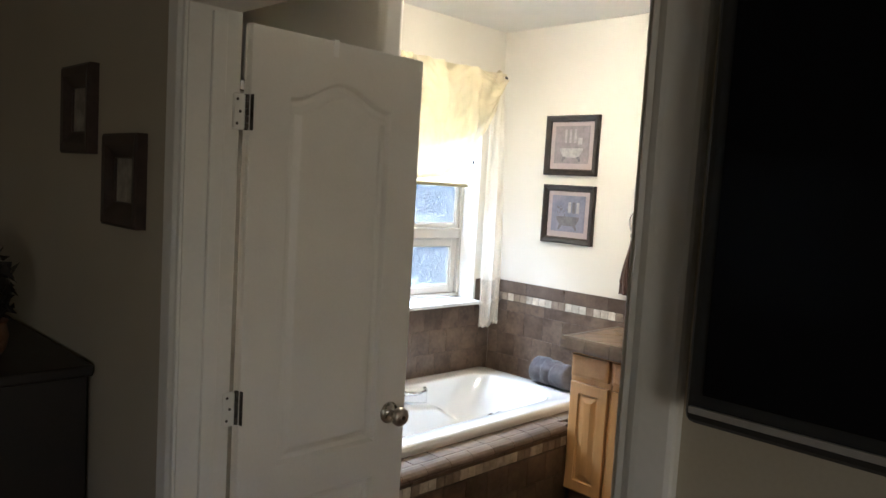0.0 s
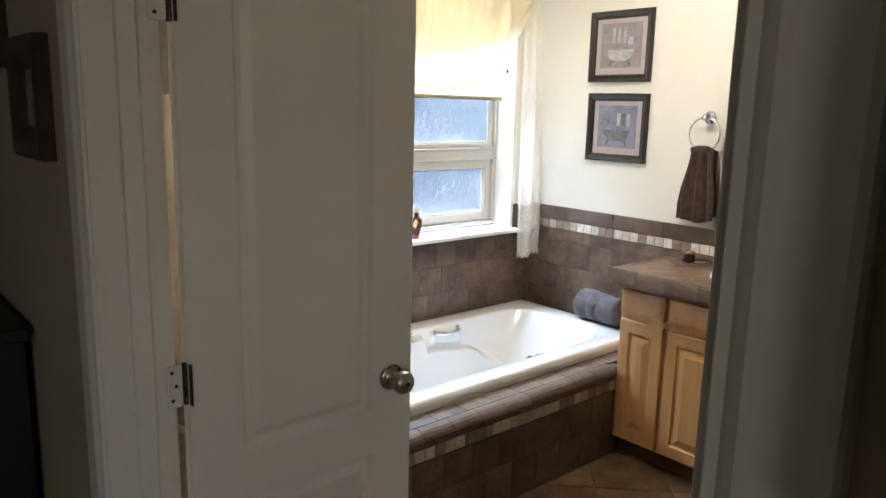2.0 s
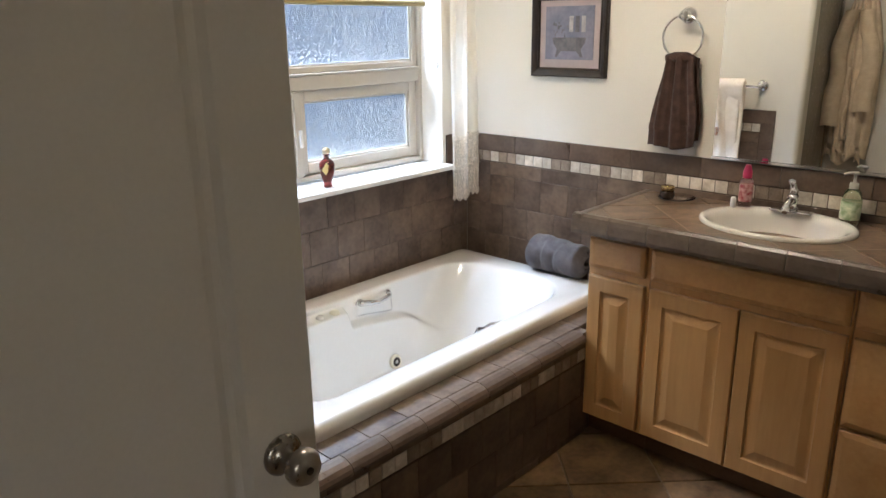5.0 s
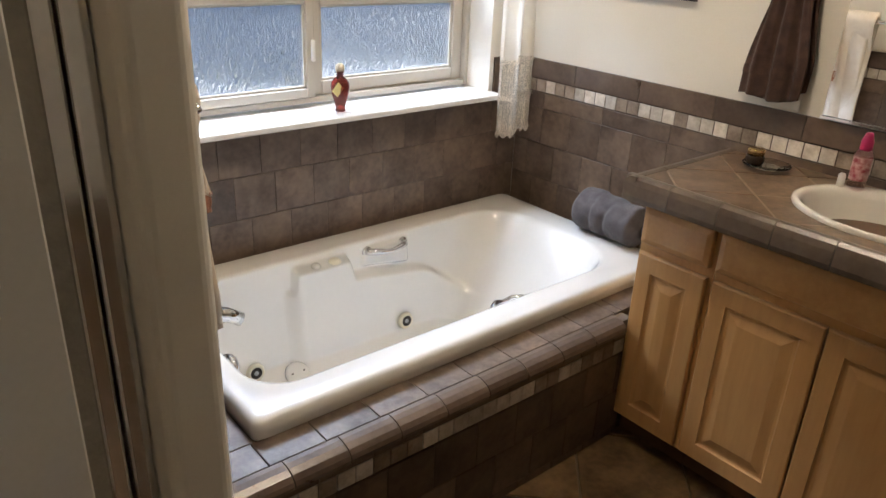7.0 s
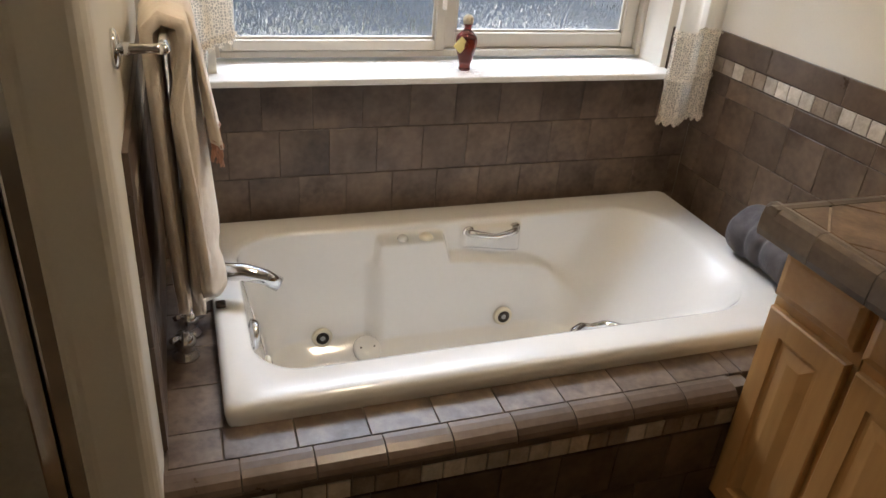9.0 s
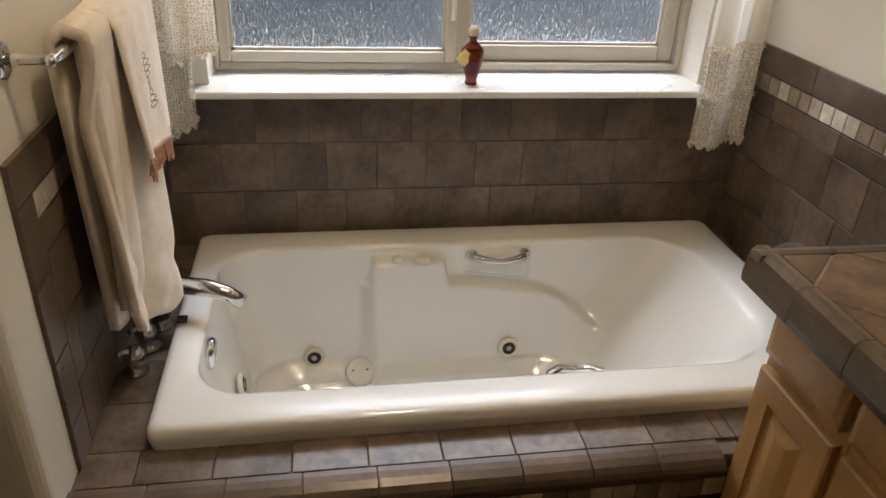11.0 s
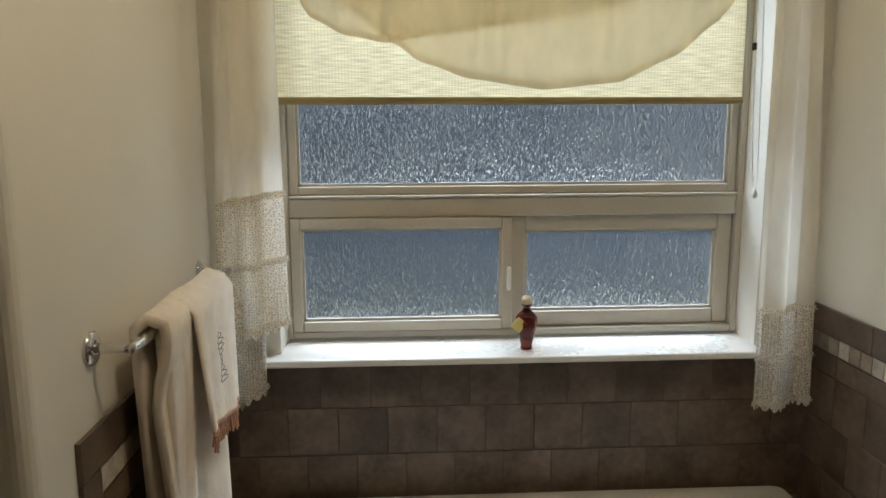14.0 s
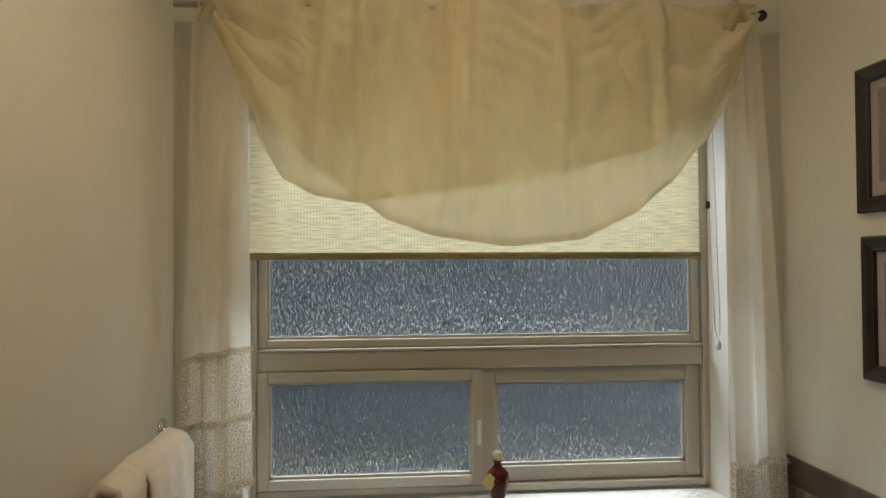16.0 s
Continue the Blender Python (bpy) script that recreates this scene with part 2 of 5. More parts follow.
M_FRINGE = surf("copper_fringe", (0.42, 0.21, 0.13), (0.56, 0.31, 0.20), 60, 0.8, bump=0.4, fine=300)
M_EMBRO = surf("silver_embroidery", (0.30, 0.27, 0.22), (0.44, 0.40, 0.33), 120, 0.6, bump=0.5, fine=300)
M_BROWNTOWEL = surf("chocolate_terry", (0.050, 0.025, 0.018), (0.085, 0.045, 0.032), 30, 0.95, bump=0.6, fine=420, sheen=0.1)
M_GREYTOWEL = surf("grey_violet_terry", (0.075, 0.067, 0.072), (0.115, 0.104, 0.110), 30, 0.95, bump=0.6, fine=420, sheen=0.1)
M_ROBE = surf("cream_robe", (0.70, 0.57, 0.40), (0.80, 0.68, 0.50), 25, 0.95, bump=0.5, fine=300, sheen=0.1)
M_MIRROR = surf("silvered_mirror", (0.86, 0.87, 0.87), (0.88, 0.89, 0.89), 1, 0.02, metal=1.0, bump=0.0)
M_MIRROR.node_tree.nodes["Principled BSDF"].inputs["Roughness"].default_value = 0.0
for lk in list(M_MIRROR.node_tree.links):
    if lk.to_socket.name == "Roughness":
        M_MIRROR.node_tree.links.remove(lk)
M_TV = surf("black_gloss_screen", (0.004, 0.004, 0.005), (0.006, 0.006, 0.007), 2, 0.12, bump=0.0)
M_TV.node_tree.nodes["Principled BSDF"].inputs["Specular IOR Level"].default_value = 0.05
M_TVSTRIP = surf("silver_strip", (0.42, 0.41, 0.39), (0.52, 0.51, 0.49), 10, 0.35, metal=0.7, bump=0.0)
M_DRESSER = surf("black_stained_wood", (0.006, 0.005, 0.004), (0.014, 0.010, 0.008), 6, 0.45, bump=0.06, stretch=(1, 0.2, 1))
M_CARPET = surf("beige_carpet", (0.22, 0.175, 0.125), (0.31, 0.25, 0.18), 40, 1.0, bump=0.8, fine=300)
M_BLACK = surf("black_plastic", (0.012, 0.012, 0.012), (0.02, 0.02, 0.02), 20, 0.4, bump=0.0)
M_IVORY = surf("ivory_plastic", (0.72, 0.67, 0.52), (0.78, 0.73, 0.58), 8, 0.3, bump=0.0)
M_WHITEPL = surf("white_plastic", (0.78, 0.76, 0.72), (0.82, 0.80, 0.76), 8, 0.35, bump=0.0)
M_GOLD = surf("gold_metal", (0.60, 0.42, 0.17), (0.72, 0.54, 0.25), 10, 0.2, metal=1.0, bump=0.0)
M_MAGENTA = surf("magenta_plastic", (0.42, 0.02, 0.10), (0.50, 0.03, 0.13), 8, 0.3, bump=0.0)
M_FLOWERLABEL = surf("pink_floral_label", (0.34, 0.05, 0.07), (0.72, 0.48, 0.46), 60, 0.4, bump=0.0, spread=0.3)
M_GREENLABEL = surf("green_label", (0.34, 0.46, 0.24), (0.76, 0.80, 0.60), 60, 0.4, bump=0.0, spread=0.3)
M_YELLOWTAG = surf("yellow_paper", (0.80, 0.66, 0.22), (0.86, 0.74, 0.30), 20, 0.7, bump=0.0)
M_CORK = surf("pale_stopper", (0.55, 0.47, 0.32), (0.66, 0.58, 0.42), 60, 0.7, bump=0.2)
M_CARAMEL = surf("dark_cream_jar", (0.03, 0.018, 0.012), (0.06, 0.035, 0.02), 10, 0.2, bump=0.0)
M_COPPER = surf("copper_pot", (0.16, 0.07, 0.035), (0.30, 0.15, 0.08), 12, 0.4, metal=0.5, bump=0.2)
M_GRASS = surf("lawn", (0.045, 0.075, 0.025), (0.09, 0.13, 0.05), 3, 0.95, bump=0.5, fine=40)
M_HEDGE = surf("dark_hedge", (0.02, 0.035, 0.018), (0.06, 0.085, 0.05), 3, 0.9, bump=0.6, fine=25)
M_SIDING = surf("blue_grey_siding", (0.165, 0.20, 0.26), (0.21, 0.25, 0.315), 2, 0.8, bump=0.1)
M_SHOWERWALL = surf("shower_surround", (0.50, 0.47, 0.40), (0.55, 0.52, 0.45), 3, 0.3, bump=0.02)


# ---- building helpers ----
def finish(name, bm, material, smooth=False):
    me = bpy.data.meshes.new(name)
    bmesh.ops.recalc_face_normals(bm, faces=bm.faces)
    bm.to_mesh(me)
    bm.free()
    me.materials.append(material)
    if smooth:
        for p in me.polygons:
            p.use_smooth = True
    return me


def part(name, bm, material, parent=None, label="", smooth=False, m=None):
    ob = new(name, finish(name, bm, material, smooth))
    if m is not None:
        ob.matrix_basis = m
    if parent is not None:
        ob.parent = parent
    if label:
        ob["label"] = label
    return ob


def thing(name, label, category, at=(0, 0, 0), group="", kind=""):
    ob = new(name)
    ob.location = at
    ob.empty_display_size = 0.1
    return tagged(ob, label, category, group, kind)


def box(x0, x1, y0, y1, z0, z1, bevel=0.0, seg=1, bm=None):
    bm = bm or bmesh.new()
    vs = [bm.verts.new((x, y, z)) for x in (x0, x1) for y in (y0, y1) for z in (z0, z1)]
    fs = [bm.faces.new([vs[i] for i in q]) for q in ((0, 1, 3, 2), (4, 6, 7, 5), (0, 4, 5, 1), (2, 3, 7, 6), (0, 2, 6, 4), (1, 5, 7, 3))]
    if bevel:
        es = {e for f in fs for e in f.edges}
        bmesh.ops.bevel(bm, geom=list(es), offset=bevel, segments=seg, profile=0.5, affect="EDGES")
    return bm


def structure(name, bm, material, category, label, smooth=False):
    return tagged(part(name, bm, material, None, "", smooth), label, category, "", "structure")


def lathe(profile, n=24, bm=None, at=(0, 0, 0), axis="z"):
    """A turned shape from (radius, height) pairs."""
    bm = bm or bmesh.new()
    rings = []
    for r, h in profile:
        ring = []
        for i in range(n):
            a = 2 * math.pi * i / n
            p = (r * math.cos(a), r * math.sin(a), h)
            if axis == "x":
                p = (p[2], p[0], p[1])
            elif axis == "y":
                p = (p[0], p[2], p[1])
            ring.append(bm.verts.new((p[0] + at[0], p[1] + at[1], p[2] + at[2])))
        rings.append(ring)
    for a, b in zip(rings, rings[1:]):
        for i in range(n):
            bm.faces.new((a[i], a[(i + 1) % n], b[(i + 1) % n], b[i]))
    for ring in (rings[0], rings[-1]):
        bm.faces.new(ring)
    return bm


def tube(points, radius, n=10, bm=None):
    """A round bar along points; radius is a number or one for each point."""
    bm = bm or bmesh.new()
    pts = [Vector(p) for p in points]
    rings, up = [], None
    for i, p in enumerate(pts):
        d = (pts[min(i + 1, len(pts) - 1)] - pts[max(i - 1, 0)]).normalized()
        if up is None:
            up = d.orthogonal().normalized()
        up = (up - d * up.dot(d)).normalized()
        side = d.cross(up)
        r = radius[i] if isinstance(radius, (list, tuple)) else radius
        rings.append([bm.verts.new(p + r * (math.cos(2 * math.pi * k / n) * up + math.sin(2 * math.pi * k / n) * side)) for k in range(n)])
    for a, b in zip(rings, rings[1:]):
        for k in range(n):
            bm.faces.new((a[k], a[(k + 1) % n], b[(k + 1) % n], b[k]))
    bm.faces.new(rings[0])
    bm.faces.new(rings[-1])
    return bm


def sheet(f, nu, nv, thick=0.0, bm=None):
    """A surface f(u, v) over the unit square; with thick, a second skin behind it."""
    bm = bm or bmesh.new()
    g = [[bm.verts.new(f(i / nu, j / nv)) for j in range(nv + 1)] for i in range(nu + 1)]
    fs = [bm.faces.new((g[i][j], g[i + 1][j], g[i + 1][j + 1], g[i][j + 1])) for i in range(nu) for j in range(nv)]
    if thick:
        bm.normal_update()
        bmesh.ops.solidify(bm, geom=fs, thickness=thick)
    return bm


def inset_loop(loop, d):
    """A closed plane path moved inwards by d (path runs anticlockwise)."""
    n, out = len(loop), []
    for i in range(n):
        p, a, b = Vector(loop[i]), Vector(loop[i - 1]), Vector(loop[(i + 1) % n])
        e1, e2 = (p - a).normalized(), (b - p).normalized()
        n1, n2 = Vector((-e1.y, e1.x)), Vector((-e2.y, e2.x))
        k = n1 + n2
        k = k / max(0.3, k.dot(k) / 2) if k.length > 1e-6 else n1
        out.append((p.x + k.x * d, p.y + k.y * d))
    return out


def rect(u0, u1, v0, v1):
    return [(u0, v0), (u1, v0), (u1, v1), (u0, v1)]


def panelled(w, h, t, panels, steps, edge=0.003):
    """A slab w x h x t in the x-z plane, facing -y, with moulded panels; steps are (inwards, depth) pairs."""
    bm = bmesh.new()
    outer = rect(edge, w - edge, edge, h - edge)
    front = [bm.verts.new((u, 0, v)) for u, v in outer]
    mid = [bm.verts.new((u, edge, v)) for u, v in rect(0, w, 0, h)]
    back = [bm.verts.new((u, t, v)) for u, v in rect(0, w, 0, h)]
    es = [bm.edges.new((front[i], front[(i + 1) % 4])) for i in range(4)]
    for a, b in ((front, mid), (mid, back)):
        for i in range(4):
            bm.faces.new((a[i], a[(i + 1) % 4], b[(i + 1) % 4], b[i]))
    bm.faces.new(back)
    for path in panels:
        prev = None
        for d, dep in steps:
            ring = [bm.verts.new((u, dep, v)) for u, v in inset_loop(path, d)]
            if prev is None:
                es += [bm.edges.new((ring[i], ring[(i + 1) % len(ring)])) for i in range(len(ring))]
            else:
                for i in range(len(ring)):
                    j = (i + 1) % len(ring)
                    bm.faces.new((prev[i], prev[j], ring[j], ring[i]))
            prev = ring
        bm.faces.new(prev)
    bmesh.ops.triangle_fill(bm, edges=es, use_beauty=True)
    return bm


def ring_frame(w, h, profile, bm=None):
    """A mitred picture-type frame in the x-z plane facing -y: profile of (inwards, out) pairs."""
    bm = bm or bmesh.new()
    loops = [[bm.verts.new((u, -o, v)) for u, v in rect(d, w - d, d, h - d)] for d, o in profile]
    for a, b in zip(loops, loops[1:]):
        for i in range(4):
            bm.faces.new((a[i], a[(i + 1) % 4], b[(i + 1) % 4], b[i]))
    return bm


TILES = {}


def tile_mesh(w, h, t, material, name):
    """A tile w x h with a worn, chamfered face, in the x-z plane facing -y."""
    key = (round(w, 3), round(h, 3), t, material.name)
    if key not in TILES:
        bm = bmesh.new()
        c = min(0.0012, w * 0.03)
        r0 = [bm.verts.new((u, 0, v)) for u, v in rect(0, w, 0, h)]
        r1 = [bm.verts.new((u, -t + 0.0009, v)) for u, v in rect(0, w, 0, h)]
        r2 = [bm.verts.new((u, -t, v)) for u, v in rect(c, w - c, c, h - c)]
        for a, b in ((r0, r1), (r1, r2)):
            for i in range(4):
                bm.faces.new((a[i], a[(i + 1) % 4], b[(i + 1) % 4], b[i]))
        bm.faces.new(r2)
        TILES[key] = finish(name, bm, material)
    return TILES[key]


def lay(name, parent, base, u, v, w, h, t, material, lift=0.0):
    """Lays one tile of w x h at (u, v) of the plane that base gives."""
    ob = new(name, tile_mesh(w, h, t, material, name))
    ob.matrix_basis = base @ pose(u, -lift, v)
    ob.parent = parent
    return ob

# ---- plan ----
WX, WY = 3.10, 2.61          # vanity wall and window wall
BX, HX = 0.36, 0.23          # door wall: bathroom side, bedroom side
SX0, SX1, SY = 1.19, 1.31, 1.555   # short wall between shower and tub
CZ = 2.66
DECK, RIM = 0.44, 0.49
OX0, OX1, OZ0, OZ1 = 1.50, 2.925, 0.925, 2.22   # window opening
SOUTH, BED_W, BED_S, BED_N = -1.6, -4.2, -3.2, 2.75


def opening_wall(x0, x1, y0, y1, z0, z1, ax, a0, a1, b0, b1):
    """A wall box with one opening through it, as four butted blocks in one mesh."""
    bm = bmesh.new()
    if ax == "x":
        for p in ((x0, a0, z0, z1), (a1, x1, z0, z1), (a0, a1, z0, b0), (a0, a1, b1, z1)):
            if p[1] > p[0] and p[3] > p[2]:
                box(p[0], p[1], y0, y1, p[2], p[3], bm=bm)
    else:
        for p in ((y0, a0, z0, z1), (a1, y1, z0, z1), (a0, a1, z0, b0), (a0, a1, b1, z1)):
            if p[1] > p[0] and p[3] > p[2]:
                box(x0, x1, p[0], p[1], p[2], p[3], bm=bm)
    return bm


wall_window = structure("wall_north", opening_wall(BX, WX, WY, WY + 0.20, 0, CZ, "x", OX0, OX1, OZ0, OZ1), M_WALL, "wall", "warm white painted wall around the frosted bathroom window")
wall_vanity = structure("wall_east", box(WX, WX + 0.12, SOUTH, WY + 0.2, 0, CZ), M_WALL, "wall", "warm white painted wall behind the vanity")
structure("wall_south", box(BX, WX, SOUTH - 0.12, SOUTH, 0, CZ), M_WALL, "wall", "plain warm white painted bathroom wall")
DY0, DY1, DZ = -0.150, 1.10, 2.06   # rough doorway
structure("wall_door", opening_wall(HX + 0.004, BX, SOUTH - 0.12, WY + 0.2, 0, CZ, "y", DY0, DY1, -0.01, DZ), M_WALL, "wall", "painted wall with the wide bathroom doorway")
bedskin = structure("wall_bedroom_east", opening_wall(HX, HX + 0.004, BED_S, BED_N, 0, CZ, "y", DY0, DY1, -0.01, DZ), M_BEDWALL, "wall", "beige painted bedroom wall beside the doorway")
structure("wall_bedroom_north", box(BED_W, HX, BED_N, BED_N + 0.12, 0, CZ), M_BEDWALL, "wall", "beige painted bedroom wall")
# the opening in this unseen wall is added to hold the fill lamp
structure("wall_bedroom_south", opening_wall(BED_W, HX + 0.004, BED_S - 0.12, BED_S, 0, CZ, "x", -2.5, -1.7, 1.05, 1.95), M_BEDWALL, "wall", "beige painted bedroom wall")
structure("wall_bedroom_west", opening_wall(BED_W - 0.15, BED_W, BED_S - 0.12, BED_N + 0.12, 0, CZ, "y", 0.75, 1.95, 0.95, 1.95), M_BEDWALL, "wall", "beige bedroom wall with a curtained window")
structure("ceiling", box(BED_W - 0.15, WX + 0.12, BED_S - 0.12, BED_N + 0.12, CZ, CZ + 0.1), M_CEIL, "ceiling", "off-white textured ceiling")
floor = structure("floor", box(HX + 0.06, WX + 0.12, SOUTH - 0.12, WY + 0.2, -0.1, -0.008), M_GROUT, "floor", "brown stone tiles laid diagonally on the bathroom floor")
structure("floor_bedroom", box(BED_W - 0.15, HX + 0.06, BED_S - 0.12, BED_N + 0.12, -0.1, 0.0), M_CARPET, "floor", "beige bedroom carpet")
gm = bmesh.new()
bmesh.ops.create_grid(gm, x_segments=8, y_segments=8, size=900)
for v in gm.verts:
    v.co.z = -0.35
structure("ground", gm, M_GRASS, "ground", "dim green lawn outside the window")

# stub wall with bullnosed end
bm = box(SX0, SX1, SY, WY, 0, CZ)
es = [e for e in bm.edges if abs(e.verts[0].co.z - e.verts[1].co.z) > 1 and e.verts[0].co.y < SY + 0.01]
bmesh.ops.bevel(bm, geom=es, offset=0.028, segments=5, profile=0.5, affect="EDGES")
wall_stub = structure("wall_tub_end", bm, M_WALL, "wall", "short warm white wall with a bullnosed end beside the tub")

# door lining and casings
for nm, q in (("door_lining_hinge_side", (1.08, 1.10, 0, 2.04)), ("door_lining_latch_side", (DY0, DY0 + 0.02, 0, 2.04)), ("door_lining_head", (DY0, 1.10, 2.04, DZ))):
    structure(nm, box(HX - 0.002, BX + 0.002, *q), M_TRIM, "door frame", "white painted door lining board")
structure("door_stop", box(0.285, 0.322, 1.068, 1.08, 0, 2.03, 0.002), M_TRIM, "door frame", "white painted door stop bead")


def casing(name, y0, y1, z0, z1, x, out, lab, flat=False):
    """A moulded strip: one smooth profile drawn along its length."""
    bm = bmesh.new()
    prof = [(0.0, 0.0), (0.0, 0.008), (0.03, 0.010), (0.14, 0.0105), (0.20, 0.013), (0.30, 0.0165), (0.40, 0.0175), (0.78, 0.0185), (0.90, 0.0185), (0.97, 0.016), (1.0, 0.011), (1.0, 0.0)]
    ends = []
    for e in (0, 1):
        if flat:
            ends.append([bm.verts.new((x + out * d, (y0, y1)[e], z0 + (z1 - z0) * k)) for k, d in prof])
        else:
            ends.append([bm.verts.new((x + out * d, y0 + (y1 - y0) * k, (z0, z1)[e])) for k, d in prof])
    for i in range(len(prof) - 1):
        bm.faces.new((ends[0][i], ends[0][i + 1], ends[1][i + 1], ends[1][i]))
    for e in ends:
        bm.faces.new(e)
    return structure(name, bm, M_TRIM, "door trim", lab)


casing("trim_door_north", 1.085, 1.16, 0, 2.048, HX, -1, "white moulded door casing")
casing("trim_door_south", DY0 + 0.012, DY0 - 0.065, 0, 2.048, HX, -1, "white moulded door casing")
casing("trim_door_head", DY0 - 0.065, 1.16, 2.048, 2.123, HX, -1, "white moulded casing over the doorway", True)

casing("trim_bath_side", 1.085, 1.155, 0, 2.048, BX, 0.95, "white moulded door casing on the bathroom side")

# ---- bathroom door, standing open at a right angle ----
LEAF_W, LEAF_H = 0.584, 2.012
door = thing("door_1", "white moulded two-panel door standing open into the bathroom", "door", (0.390, 1.105, 0.008), kind="structure")
door.rotation_euler = (0, 0, radians(0.4))
PL, PR = 0.116, 0.466
arch = [(PL, 0.848), (PR, 0.848), (PR, 1.846)]
for i in range(1, 24):
    k = i / 24
    arch.append((PR - (PR - PL) * k, 1.846 + 0.058 * (0.5 - 0.5 * math.cos(2 * math.pi * k)) ** 1.1))
arch.append((PL, 1.846))
STEPS = [(0.0, 0.0), (0.002, 0.0006), (0.011, 0.0140), (0.016, 0.0150), (0.024, 0.0150), (0.042, 0.0045), (0.046, 0.0040)]
for nm, ys, fl in (("leaf", -0.034, 1), ("leaf_back", 0.0, -1)):
    bm = panelled(LEAF_W, LEAF_H, 0.0165, [arch, rect(PL, PR, 0.19, 0.740)], STEPS, 0.002)
    mtx = pose(0, ys, 0) if fl == 1 else Matrix.Translation((0, ys, 0)) @ Matrix.Diagonal((1, -1, 1, 1))
    bm.transform(mtx)
    part("leaf", bm, M_DOOR, door)
for side in (-1, 1):
    kn = part("knob", lathe([(0.0, 0), (0.034, 0), (0.034, 0.004), (0.026, 0.009), (0.012, 0.012), (0.011, 0.03), (0.020, 0.036), (0.029, 0.046), (0.030, 0.056), (0.024, 0.066), (0.010, 0.069), (0.0, 0.069)], 28, axis="y"), M_NICKEL, door, "round satin nickel door knob", True)
    kn.matrix_basis = Matrix.Translation((0.518, -0.034 if side < 0 else 0.0, 0.930)) @ Matrix.Diagonal((1, side, 1, 1))
    kr = part("rosette_button", lathe([(0.0, 0.069), (0.006, 0.069), (0.006, 0.0715), (0.0, 0.0715)], 14, axis="y"), M_BRONZE, kn)
part("latch_plate", box(0.584, 0.5855, -0.030, -0.004, 0.885, 0.965), M_TVSTRIP, door, "metal latch plate")
bm = box(0.248, 0.264, -0.037, 0.003, 2.0125, 2.016, 0.001)
box(0.248, 0.264, -0.037, -0.0345, 1.970, 2.0125, bm=bm)
box(0.248, 0.264, 0.0005, 0.003, 1.72, 2.0125, bm=bm)
tube([(0.256, 0.003, 1.73), (0.256, 0.03, 1.715), (0.256, 0.05, 1.735), (0.256, 0.055, 1.76)], 0.004, 8, bm)
over_hook = thing("door_hook", "thin white over-door hook on the bathroom door", "hook", (0.390, 1.105, 0.008))
over_hook.rotation_euler = (0, 0, radians(0.4))
part("strap", bm, M_WHITEPL, over_hook)
for hz in (1.80, 1.04, 0.22):
    hg = thing("hinge", "worn door hinge with dark knuckles and a painted plate", "hinge", (0.385, 1.085, hz), "door hinges")
    bm = box(-0.038, -0.006, -0.0075, -0.005, -0.045, 0.045, 0.004)
    plate = part("plate", bm, M_TRIM, hg, "white painted hinge plate")
    for sz in (-0.03, 0.0, 0.03):
        part("screw", lathe([(0.0, -0.0092), (0.003, -0.0092), (0.004, -0.0074), (0.0, -0.0074)], 10, at=(-0.026 + 0.008 * (sz == 0), 0, sz), axis="y"), M_BRONZE, plate)
    for k in range(5):
        part("knuckle", lathe([(0.0, -0.0085), (0.0068, -0.0085), (0.0074, -0.007), (0.0074, 0.007), (0.0068, 0.0085), (0.0, 0.0085)], 14, at=(0.004, -0.002, -0.036 + 0.018 * k)), M_BRONZE, hg, "", True)
    part("leaf_plate", box(0.006, 0.009, -0.026, 0.004, -0.045, 0.045, 0.001), M_BRONZE, hg, "dark hinge plate on the door edge")

# ---- robe on the wall beside the shower ----


def robe_f(u, v):
    z = 1.80 - 1.12 * v
    wid = 0.05 + 0.19 * min(1, v * 2.6) ** 0.7 + 0.03 * math.sin(v * 3)
    a = (u - 0.5) * 2
    fold = 0.018 * math.sin(u * 19 + 2 * v) * min(1, v * 3) + 0.012 * math.sin(u * 41 + 5 * v)
    bulge = 0.150 * max(0.0, 1 - a * a) ** 0.7 * min(1, 0.35 + v * 1.5)
    hem = 0.03 * math.sin(u * 9) * (v > 0.92)
    return (a * wid * 0.50, -0.010 - 0.8 * bulge - fold * 0.7, z + hem)


robe = thing("bathrobe", "cream terry bathrobe hanging on a wall hook beside the shower", "bathrobe", (BX + 0.004, 1.520, 0.0))
robe.rotation_euler = (0, 0, radians(90))
part("gown", sheet(robe_f, 44, 40, 0.006), M_ROBE, robe, "", True)
for sx in (-1, 1):
    def sleeve_f(u, v, sx=sx):
        z = 1.62 - (0.72 if sx > 0 else 0.62) * v
        a = u * 2 * math.pi
        r = 0.042 + 0.02 * v
        return (sx * (0.04 + 0.05 * min(1, v * 3)) + r * math.cos(a) + 0.01 * math.sin(9 * v), -0.130 + 0.045 * math.sin(a) + 0.006 * math.sin(16 * v + a), z + 0.012 * math.sin(30 * v + 2 * a) * 0.6)
    part("sleeve", sheet(sleeve_f, 18, 26), M_ROBE, robe, "", True)
part("belt", tube([(0.01 * math.sin(i), -0.185 + 0.01 * math.sin(i * 1.7), 1.28 - 0.042 * i) for i in range(12)], 0.011, 8), M_ROBE, robe, "", True)

